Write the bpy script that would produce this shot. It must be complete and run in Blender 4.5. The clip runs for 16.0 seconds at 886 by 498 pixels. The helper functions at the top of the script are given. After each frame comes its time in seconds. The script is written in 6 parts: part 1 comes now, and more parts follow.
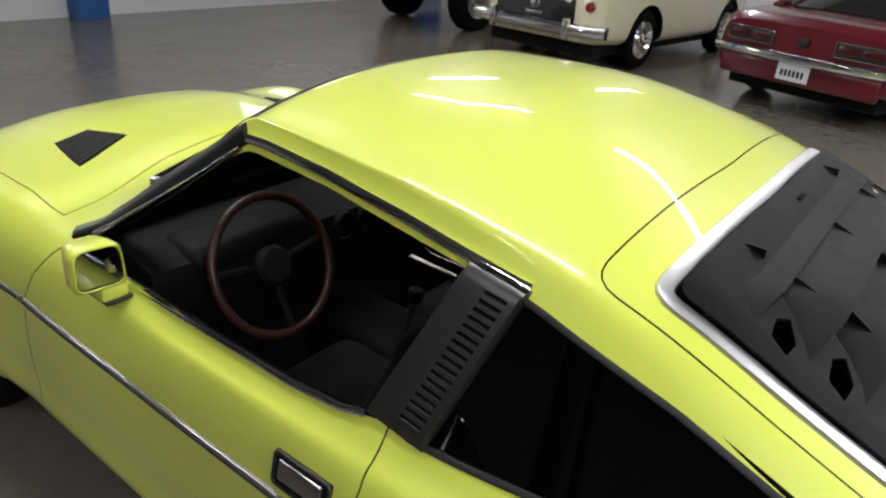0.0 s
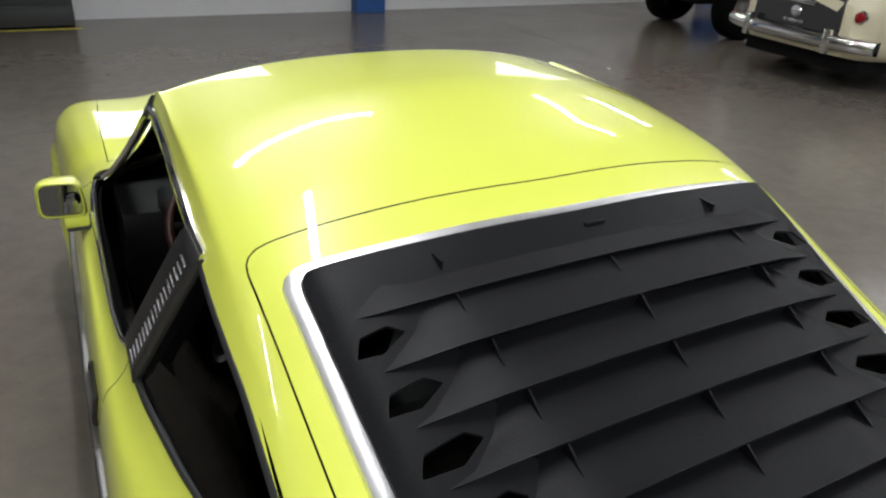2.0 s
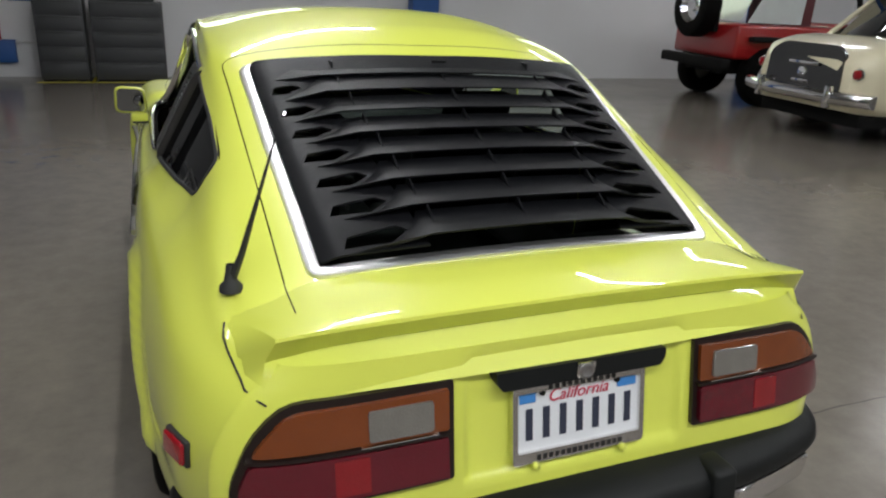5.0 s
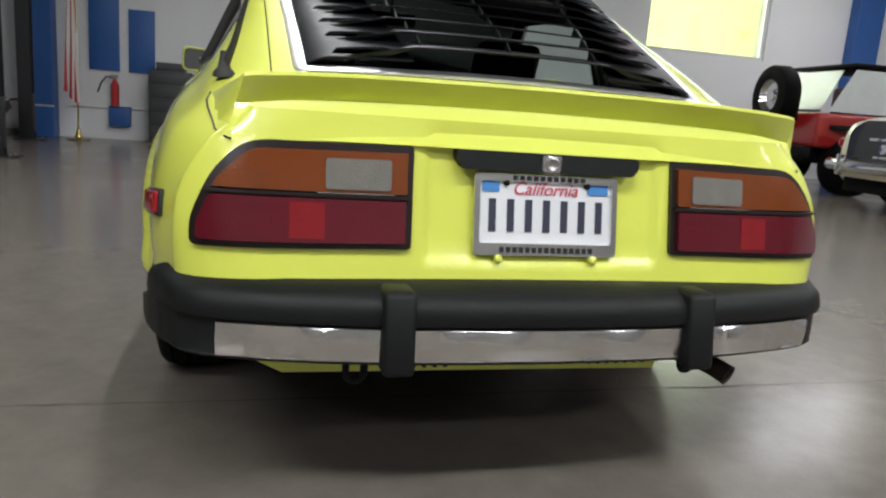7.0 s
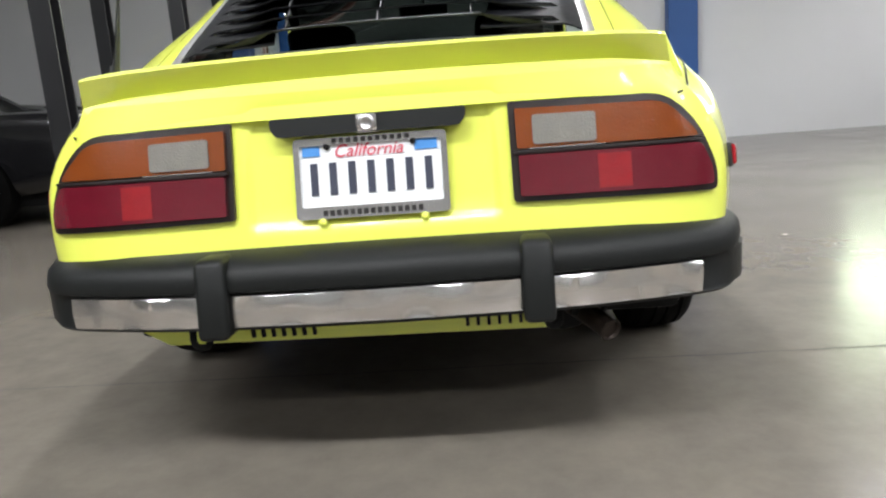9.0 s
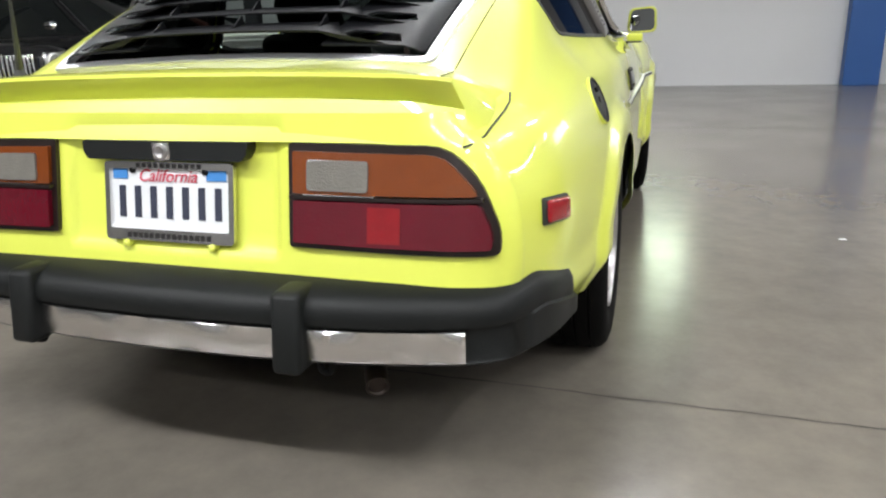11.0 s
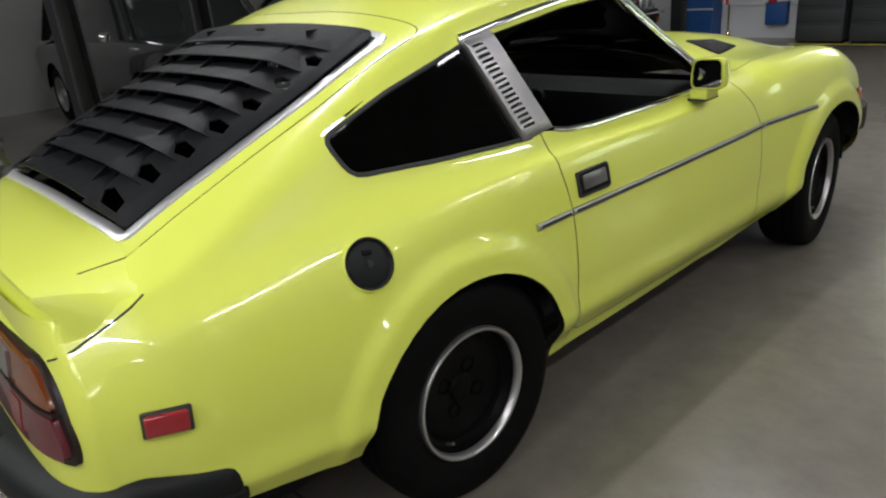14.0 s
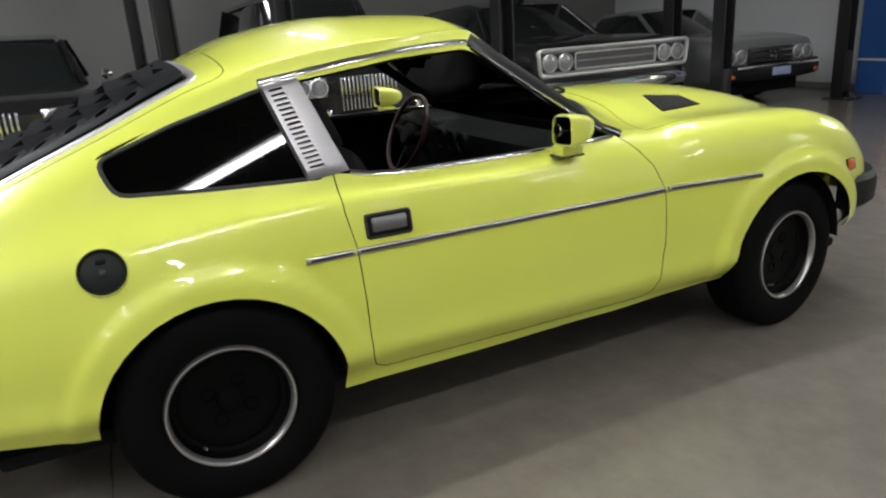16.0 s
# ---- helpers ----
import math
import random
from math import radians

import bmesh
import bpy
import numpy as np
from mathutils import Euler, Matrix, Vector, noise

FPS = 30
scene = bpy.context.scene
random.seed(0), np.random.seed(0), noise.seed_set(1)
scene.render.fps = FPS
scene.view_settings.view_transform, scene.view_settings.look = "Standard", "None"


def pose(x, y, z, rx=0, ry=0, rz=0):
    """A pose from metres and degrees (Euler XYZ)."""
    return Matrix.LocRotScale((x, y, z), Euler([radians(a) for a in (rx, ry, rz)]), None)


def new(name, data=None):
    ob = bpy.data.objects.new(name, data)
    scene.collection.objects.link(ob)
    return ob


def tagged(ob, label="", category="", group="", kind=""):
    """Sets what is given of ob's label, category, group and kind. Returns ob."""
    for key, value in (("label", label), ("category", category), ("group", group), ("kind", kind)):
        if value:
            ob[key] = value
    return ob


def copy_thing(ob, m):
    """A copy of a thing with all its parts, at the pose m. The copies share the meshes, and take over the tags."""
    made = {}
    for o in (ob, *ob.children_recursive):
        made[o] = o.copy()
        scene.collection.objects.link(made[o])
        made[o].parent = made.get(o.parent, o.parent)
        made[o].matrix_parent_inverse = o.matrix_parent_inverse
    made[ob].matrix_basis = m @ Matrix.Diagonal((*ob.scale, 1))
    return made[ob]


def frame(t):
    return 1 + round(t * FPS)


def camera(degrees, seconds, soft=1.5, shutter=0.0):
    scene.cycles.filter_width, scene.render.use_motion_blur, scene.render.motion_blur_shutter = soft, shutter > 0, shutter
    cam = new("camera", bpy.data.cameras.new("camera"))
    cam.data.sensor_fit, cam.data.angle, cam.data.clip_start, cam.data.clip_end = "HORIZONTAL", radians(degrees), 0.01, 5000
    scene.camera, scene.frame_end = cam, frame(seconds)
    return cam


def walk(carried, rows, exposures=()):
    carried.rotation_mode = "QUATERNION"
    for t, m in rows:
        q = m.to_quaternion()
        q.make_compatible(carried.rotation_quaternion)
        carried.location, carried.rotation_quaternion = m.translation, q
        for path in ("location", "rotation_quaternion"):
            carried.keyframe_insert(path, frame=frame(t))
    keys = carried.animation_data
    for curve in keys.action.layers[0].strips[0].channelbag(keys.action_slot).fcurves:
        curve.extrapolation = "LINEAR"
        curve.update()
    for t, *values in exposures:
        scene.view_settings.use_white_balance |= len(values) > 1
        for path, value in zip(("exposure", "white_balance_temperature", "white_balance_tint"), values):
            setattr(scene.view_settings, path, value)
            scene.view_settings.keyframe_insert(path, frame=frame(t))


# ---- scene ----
cam = camera(64.3, 16.0, soft=2.2)
# time, place, turn
PATH = [
    (0.0, -1.481, -0.202, 1.71, 64.1, -4.38, -52.22),
    (0.5, -1.314, -0.465, 1.725, 62.76, 0.31, -49.03),
    (1.0, -1.091, -0.596, 1.73, 62.56, -1.1, -43.05),
    (1.5, -0.912, -0.733, 1.722, 63.07, -3.63, -34.83),
    (2.0, -0.782, -0.874, 1.772, 62.72, -2.72, -27.81),
    (2.5, -0.788, -0.968, 1.819, 64.13, -1.62, -28.19),
    (3.0, -0.869, -1.083, 1.695, 63.65, -2.38, -28.71),
    (3.5, -0.904, -1.201, 1.647, 60.35, -1.72, -29.48),
    (4.0, -0.856, -1.485, 1.55, 62.15, -0.57, -27.15),
    (4.2, -0.856, -1.610, 1.528, 65.14, -0.95, -26.85),
    (6.3, -0.579, -2.167, 1.133, 72.48, -4.63, -14.48),
    (6.5, -0.599, -2.179, 1.053, 73.81, -3.65, -14.89),
    (7.0, -0.583, -2.26, 0.831, 78.77, -4.23, -14.52),
    (7.5, -0.447, -2.296, 0.73, 77.24, -0.78, -11.1),
    (8.0, -0.202, -2.295, 0.708, 77.47, 0.93, -5.87),
    (8.5, 0.043, -2.34, 0.698, 79.54, -2.58, -1.01),
    (8.7, 0.123, -2.359, 0.716, 79.42, 1.60, 0.51),
    (10.8, 0.881, -2.147, 0.854, 73.67, 3.32, 15.04),
    (11.0, 0.983, -2.11, 0.953, 72.75, 1.93, 17.49),
    (11.5, 1.141, -1.952, 1.125, 69.52, -0.75, 22.29),
    (12.0, 1.329, -1.745, 1.261, 69.69, 4.04, 25.38),
    (12.5, 1.512, -1.632, 1.302, 68.56, 7.54, 30.2),
    (13.0, 1.708, -1.484, 1.327, 67.23, 8.33, 36.14),
    (13.5, 1.869, -1.271, 1.333, 66.96, 7.2, 41.15),
    (14.0, 2.015, -1.078, 1.362, 68.37, 5.14, 47.22),
    (14.5, 2.217, -0.932, 1.324, 69.78, 7.16, 51.47),
    (15.0, 2.413, -0.744, 1.304, 70.45, 5.44, 56.72),
    (15.5, 2.544, -0.429, 1.33, 72.54, 1.71, 62.36),
    (16.0, 2.739, -0.177, 1.327, 72.08, 3.69, 64.15),
]
EXPOSURES = [(0, -0.2), (2, -0.24), (3, -0.32), (4, -0.36), (6.5, -0.2), (7, 0.06), (8, 0.62), (8.5, 0.76), (11, 0.58), (12, 0.0), (13, -0.22), (14.5, -0.28), (15.5, -0.16), (16, -0.02)]
walk(cam, [(t, pose(*p)) for t, *p in PATH], EXPOSURES)

# ---- light ----
WALL_Y, WALL_X, WALL_W, WALL_S, CEIL = 9.7, 13.5, -9.5, -9.0, 5.9
world = bpy.data.worlds.new("sky")
scene.world = world
world.use_nodes = True
_wn = world.node_tree.nodes
_sky = _wn.new("ShaderNodeTexSky")
_sky.sky_type, _sky.sun_disc, _sky.sun_elevation, _sky.sun_rotation = "NISHITA", False, radians(50), radians(20)
world.node_tree.links.new(_sky.outputs[0], _wn["Background"].inputs[0])
_wn["Background"].inputs[1].default_value = 0.1


def area(name, x, y, z, rx, rz, sx, sy, watts, colour):
    data = bpy.data.lights.new(name, "AREA")
    data.shape, data.size, data.size_y, data.energy, data.color = "RECTANGLE", sx, sy, watts, colour
    ob = new(name, data)
    ob.matrix_world = pose(x, y, z, rx, 0, rz)
    return ob


# ---- materials ----
def mat(name, base, rough=0.5, metal=0.0, vary=0.1, scale=6.0, bump=0.0, bscale=60.0, coat=0.0, spec=0.5, rvary=0.0,
        second=None, detail=6.0, transmission=0.0, ior=1.5, coat_rough=0.04):
    """Principled surface: colour broken at two scales, roughness broken, fine relief."""
    m = bpy.data.materials.new(name)
    m.use_nodes = True
    nt = m.node_tree
    b = nt.nodes["Principled BSDF"]
    b.inputs["Roughness"].default_value, b.inputs["Metallic"].default_value = rough, metal
    b.inputs["Coat Weight"].default_value, b.inputs["Coat Roughness"].default_value = coat, coat_rough
    b.inputs["Specular IOR Level"].default_value = spec
    b.inputs["Transmission Weight"].default_value, b.inputs["IOR"].default_value = transmission, ior
    co = nt.nodes.new("ShaderNodeTexCoord")
    big = nt.nodes.new("ShaderNodeTexNoise")
    big.inputs["Scale"].default_value, big.inputs["Detail"].default_value = scale, detail
    nt.links.new(co.outputs["Object"], big.inputs["Vector"])
    ramp = nt.nodes.new("ShaderNodeMix")
    ramp.data_type = "RGBA"
    lo = [c * (1 - vary) for c in base]
    hi = second or [min(1, c * (1 + vary)) for c in base]
    ramp.inputs[6].default_value, ramp.inputs[7].default_value = (*lo, 1), (*hi, 1)
    nt.links.new(big.outputs["Fac"], ramp.inputs[0])
    nt.links.new(ramp.outputs[2], b.inputs["Base Color"])
    if rvary:
        rr = nt.nodes.new("ShaderNodeMapRange")
        rr.inputs["To Min"].default_value, rr.inputs["To Max"].default_value = max(0.02, rough - rvary), rough + rvary
        n2 = nt.nodes.new("ShaderNodeTexNoise")
        n2.inputs["Scale"].default_value, n2.inputs["Detail"].default_value = scale * 2.3, 8
        nt.links.new(co.outputs["Object"], n2.inputs["Vector"])
        nt.links.new(n2.outputs["Fac"], rr.inputs["Value"])
        nt.links.new(rr.outputs[0], b.inputs["Roughness"])
    if bump:
        fine = nt.nodes.new("ShaderNodeTexNoise")
        fine.inputs["Scale"].default_value, fine.inputs["Detail"].default_value = bscale, 4
        nt.links.new(co.outputs["Object"], fine.inputs["Vector"])
        bn = nt.nodes.new("ShaderNodeBump")
        bn.inputs["Strength"].default_value, bn.inputs["Distance"].default_value = bump, 0.01
        nt.links.new(fine.outputs["Fac"], bn.inputs["Height"])
        nt.links.new(bn.outputs[0], b.inputs["Normal"])
    return m


def glow(name, colour, strength):
    m = bpy.data.materials.new(name)
    m.use_nodes = True
    b = m.node_tree.nodes["Principled BSDF"]
    b.inputs["Base Color"].default_value = (*colour, 1)
    b.inputs["Emission Color"].default_value, b.inputs["Emission Strength"].default_value = (*colour, 1), strength
    return m


YELLOW = mat("yellow paint", (0.74, 0.80, 0.112), 0.34, coat=1.0, vary=0.02, scale=2.0, bump=0.006, bscale=120, coat_rough=0.025)
PAINT_RED = mat("red paint", (0.11, 0.003, 0.010), 0.3, coat=1.0, vary=0.05)
PAINT_CREAM = mat("cream paint", (0.72, 0.66, 0.47), 0.3, coat=1.0, vary=0.04)
PAINT_BLACK = mat("black paint", (0.008, 0.008, 0.009), 0.25, coat=1.0, vary=0.2)
PAINT_SILVER = mat("silver paint", (0.27, 0.28, 0.275), 0.3, 0.5, coat=1.0, vary=0.05)
PAINT_JEEP = mat("jeep red paint", (0.34, 0.012, 0.014), 0.3, coat=0.8, vary=0.05)
CHROME = mat("chrome", (0.85, 0.85, 0.86), 0.08, 1.0, vary=0.04, scale=9, rvary=0.05)
POLISHED = mat("polished bright metal", (0.93, 0.93, 0.94), 0.36, 1.0, vary=0.03, scale=9, rvary=0.05)
ALU = mat("brushed aluminium", (0.74, 0.73, 0.73), 0.22, 1.0, vary=0.08, scale=7, rvary=0.12, bump=0.05, bscale=90)
STEEL = mat("satin steel", (0.46, 0.45, 0.45), 0.36, 1.0, vary=0.1, rvary=0.1)
RIMGREY = mat("rim grey", (0.30, 0.29, 0.285), 0.42, 0.9, vary=0.15, rvary=0.1)
RUBBER = mat("black rubber", (0.020, 0.021, 0.021), 0.62, vary=0.3, scale=12, bump=0.12, bscale=160)
TYRE = mat("tyre rubber", (0.0034, 0.0032, 0.0031), 0.7, spec=0.08, vary=0.35, scale=10, bump=0.15, bscale=120)
BUMPER = mat("black bumper plastic", (0.0075, 0.0085, 0.0084), 0.5, spec=0.24, vary=0.22, scale=5, bump=0.08, bscale=240, rvary=0.08)
LOUVRE = mat("black louvre plastic", (0.0054, 0.0057, 0.0070), 0.46, spec=0.17, vary=0.15, scale=8, bump=0.1, bscale=300, rvary=0.08)
BLACK = mat("matt black", (0.006, 0.006, 0.006), 0.8, vary=0.3, spec=0.2)
TRIMBLACK = mat("dark trim", (0.03, 0.028, 0.028), 0.4, 0.3, vary=0.2)
VINYL = mat("dark interior vinyl", (0.0045, 0.0043, 0.0043), 0.6, spec=0.25, vary=0.25, scale=14, bump=0.15, bscale=200)
CLOTH = mat("dark seat cloth", (0.0050, 0.0043, 0.0043), 0.9, vary=0.3, scale=20, bump=0.2, bscale=260)
WOODRIM = mat("dark red steering rim", (0.050, 0.017, 0.013), 0.4, vary=0.25, scale=18)
AMBER = mat("amber lens", (0.175, 0.041, 0.007), 0.12, coat=1.0, vary=0.12, scale=22, bump=0.1, bscale=180)
REDLENS = mat("red lens", (0.105, 0.0025, 0.011), 0.10, coat=1.0, vary=0.2, scale=14, bump=0.1, bscale=180)
CLEARLENS = mat("clear lens", (0.17, 0.16, 0.14), 0.15, coat=1.0, vary=0.15, scale=30, bump=0.3, bscale=260)
REFLECT = mat("red reflector", (0.23, 0.005, 0.010), 0.2, coat=1.0, vary=0.15, scale=40, bump=0.1, bscale=200)
LAMPCASE = mat("lamp housing", (0.014, 0.008, 0.007), 0.32, vary=0.2)
MARKRED = mat("side marker red", (0.30, 0.006, 0.012), 0.15, coat=1.0, vary=0.1)
MARKAMB = mat("side marker amber", (0.6, 0.13, 0.02), 0.15, coat=1.0, vary=0.1)
BRIGHT = mat("bright trim", (0.78, 0.78, 0.77), 0.32, 0.75, vary=0.05, scale=12)
VENTMETAL = mat("satin vent metal", (0.33, 0.32, 0.325), 0.36, 1.0, vary=0.1, scale=14, rvary=0.08)
PILLAR = mat("black pillar trim", (0.016, 0.016, 0.017), 0.28, 0.3, vary=0.2, scale=10)
PLATE = mat("plate white", (0.74, 0.76, 0.78), 0.35, vary=0.04)
INK = mat("plate ink", (0.03, 0.035, 0.06), 0.5)
PRED = mat("plate red", (0.55, 0.05, 0.09), 0.5)
PBLUE = mat("plate blue", (0.05, 0.22, 0.55), 0.5)
MIRROR = mat("mirror glass", (0.30, 0.31, 0.32), 0.03, 1.0, vary=0.01)


def glass_mat(name, tint, rough=0.0):
    m = bpy.data.materials.new(name)
    m.use_nodes = True
    nt = m.node_tree
    nt.nodes.remove(nt.nodes["Principled BSDF"])
    tr = nt.nodes.new("ShaderNodeBsdfTransparent")
    tr.inputs[0].default_value = (*tint, 1)
    gl = nt.nodes.new("ShaderNodeBsdfGlossy")
    gl.inputs["Roughness"].default_value = 0.02 + rough
    fr = nt.nodes.new("ShaderNodeFresnel")
    fr.inputs[0].default_value = 1.5
    mx = nt.nodes.new("ShaderNodeMixShader")
    nt.links.new(fr.outputs[0], mx.inputs[0])
    nt.links.new(tr.outputs[0], mx.inputs[1])
    nt.links.new(gl.outputs[0], mx.inputs[2])
    nt.links.new(mx.outputs[0], nt.nodes["Material Output"].inputs[0])
    return m


GLASS = glass_mat("car glass", (0.78, 0.86, 0.82))
DARKGLASS = glass_mat("tinted glass", (0.016, 0.018, 0.018))
HATCHGLASS = glass_mat("pale green tailgate glass", (0.66, 0.76, 0.72))
WALLPAINT = mat("white wall paint", (0.70, 0.70, 0.71), 0.6, vary=0.05, scale=0.7, bump=0.05, bscale=40)
GREYWALL = mat("grey wall paint", (0.21, 0.21, 0.20), 0.6, vary=0.08, scale=0.8, bump=0.05, bscale=40)
BLUE = mat("blue paint", (0.022, 0.095, 0.31), 0.5, vary=0.1, scale=2, bump=0.05, bscale=30)
DOORGREY = mat("dark grey door paint", (0.045, 0.047, 0.05), 0.5, vary=0.15, scale=3)
YLINE = mat("yellow line paint", (0.62, 0.52, 0.05), 0.6, vary=0.2, scale=14)
LIFT = mat("black lift paint", (0.013, 0.013, 0.015), 0.45, vary=0.3, scale=3)
BRASS = mat("brass", (0.55, 0.40, 0.14), 0.25, 1.0, vary=0.1)
FLAGRED = mat("flag red", (0.40, 0.03, 0.035), 0.8, vary=0.15)
FLAGWHITE = mat("flag white", (0.62, 0.58, 0.55), 0.8, vary=0.1)
FIRERED = mat("extinguisher red", (0.45, 0.015, 0.02), 0.3, coat=0.6)
CEILM = mat("ceiling paint", (0.20, 0.20, 0.195), 0.8, vary=0.08, scale=0.6)


def floor_mat():
    """Polished concrete: mottled at two scales, uneven gloss, faint scuffs."""
    m = mat("polished concrete", (0.160, 0.143, 0.122), 0.22, vary=0.18, scale=0.55, bump=0.015, bscale=55, rvary=0.09, detail=10)
    nt = m.node_tree
    b = nt.nodes["Principled BSDF"]
    src = b.inputs["Base Color"].links[0].from_socket
    co = nt.nodes["Texture Coordinate"]
    spots = nt.nodes.new("ShaderNodeTexNoise")
    spots.inputs["Scale"].default_value, spots.inputs["Detail"].default_value, spots.inputs["Roughness"].default_value = 7.0, 9, 0.7
    nt.links.new(co.outputs["Object"], spots.inputs["Vector"])
    ramp = nt.nodes.new("ShaderNodeValToRGB")
    ramp.color_ramp.elements[0].position, ramp.color_ramp.elements[1].position = 0.3, 0.72
    ramp.color_ramp.elements[0].color, ramp.color_ramp.elements[1].color = (0.82, 0.82, 0.83, 1), (1.12, 1.1, 1.07, 1)
    nt.links.new(spots.outputs["Fac"], ramp.inputs[0])
    mul = nt.nodes.new("ShaderNodeMix")
    mul.data_type, mul.blend_type = "RGBA", "MULTIPLY"
    mul.inputs[0].default_value = 1.0
    nt.links.new(src, mul.inputs[6])
    nt.links.new(ramp.outputs[0], mul.inputs[7])
    nt.links.new(mul.outputs[2], b.inputs["Base Color"])
    return m


CONCRETE = floor_mat()
JOINT = mat("dark joint filler", (0.035, 0.03, 0.026), 0.8, vary=0.4, scale=20)


# ---- mesh helpers ----
def to_object(name, bm, material, parent=None, label="", smooth=True, kind="", category=""):
    me = bpy.data.meshes.new(name)
    bmesh.ops.recalc_face_normals(bm, faces=bm.faces[:])
    bm.to_mesh(me)
    bm.free()
    me.materials.append(material)
    if smooth:
        for p in me.polygons:
            p.use_smooth = True
        me.set_sharp_from_angle(angle=radians(38))
    ob = new(name, me)
    if parent:
        ob.parent = parent
    return tagged(ob, label, category, "", kind)


def part(name, bm, material, parent, label="", smooth=True):
    return to_object(name, bm, material, parent, label, smooth)


def thing(name, label, category, m=None, group=""):
    ob = new(name)
    ob.empty_display_size = 0.1
    if m is not None:
        ob.matrix_world = m
    return tagged(ob, label, category, group)


def box(bm, x0, x1, y0, y1, z0, z1, bevel=0.0, seg=2):
    m = Matrix.LocRotScale(((x0 + x1) / 2, (y0 + y1) / 2, (z0 + z1) / 2), None, (abs(x1 - x0), abs(y1 - y0), abs(z1 - z0)))
    made = bmesh.ops.create_cube(bm, size=1, matrix=m)["verts"]
    if bevel:
        edges = {e for v in made for e in v.link_edges}
        bmesh.ops.bevel(bm, geom=list(edges), offset=bevel, segments=seg, affect="EDGES", profile=0.5)


def boxed(x0, x1, y0, y1, z0, z1, bevel=0.0, seg=2):
    bm = bmesh.new()
    box(bm, x0, x1, y0, y1, z0, z1, bevel, seg)
    return bm


def spin(bm, profile, centre, axis="x", n=40):
    """Lathe: profile of (along, radius) round an axis through centre."""
    rings = []
    for a, r in profile:
        ring = []
        for k in range(n):
            c, s = math.cos(2 * math.pi * k / n), math.sin(2 * math.pi * k / n)
            p = {"x": (a, r * c, r * s), "y": (r * c, a, r * s), "z": (r * c, r * s, a)}[axis]
            ring.append(bm.verts.new(Vector(centre) + Vector(p)))
        rings.append(ring)
    for r0, r1 in zip(rings, rings[1:]):
        for k in range(n):
            bm.faces.new((r0[k], r0[(k + 1) % n], r1[(k + 1) % n], r1[k]))
    return rings


def lathe(profile, centre=(0, 0, 0), axis="x", n=40, cap=False):
    bm = bmesh.new()
    rings = spin(bm, profile, centre, axis, n)
    if cap:
        for ring in (rings[0], rings[-1]):
            bm.faces.new(ring)
    return bm


def tube(points, radius, n=8, flat=1.0, up=(0, 0, 1), closed=False):
    """A bar along a line; flat squeezes it across up."""
    bm = bmesh.new()
    pts = [Vector(p) for p in points]
    radii = radius if isinstance(radius, (list, tuple)) else [radius] * len(pts)
    rings = []
    for i, p in enumerate(pts):
        a = pts[i - 1] if (i or closed) else p
        b = pts[(i + 1) % len(pts)] if (i < len(pts) - 1 or closed) else p
        d = (b - a).normalized()
        s = d.cross(Vector(up)).normalized()
        u = s.cross(d)
        rings.append([bm.verts.new(p + s * radii[i] * math.cos(2 * math.pi * k / n) + u * radii[i] * flat * math.sin(2 * math.pi * k / n)) for k in range(n)])
    pairs = list(zip(rings, rings[1:])) + ([(rings[-1], rings[0])] if closed else [])
    for r0, r1 in pairs:
        for k in range(n):
            bm.faces.new((r0[k], r0[(k + 1) % n], r1[(k + 1) % n], r1[k]))
    if not closed:
        bm.faces.new(rings[0])
        bm.faces.new(rings[-1])
    return bm


def slab(outline, thick, place):
    """A sheet from a 2D outline, thick deep; place(a, b, d) gives its points."""
    bm = bmesh.new()
    front = [bm.verts.new(place(a, b, 0)) for a, b in outline]
    back = [bm.verts.new(place(a, b, thick)) for a, b in outline]
    bm.faces.new(front)
    bm.faces.new(back[::-1])
    n = len(outline)
    for i in range(n):
        bm.faces.new((front[i], back[i], back[(i + 1) % n], front[(i + 1) % n]))
    return bm


def rounded(points, r, n=4):
    """A polygon with its corners rounded."""
    out = []
    for i, p in enumerate(points):
        p, a, b = Vector(p), Vector(points[i - 1]), Vector(points[(i + 1) % len(points)])
        rr = r[i] if isinstance(r, (list, tuple)) else r
        da, db = (a - p), (b - p)
        ra = min(rr, da.length * 0.45, db.length * 0.45)
        s, e = p + da.normalized() * ra, p + db.normalized() * ra
        for k in range(n + 1):
            t = k / n
            out.append(tuple(s * (1 - t) ** 2 + p * 2 * t * (1 - t) + e * t * t))
    return out


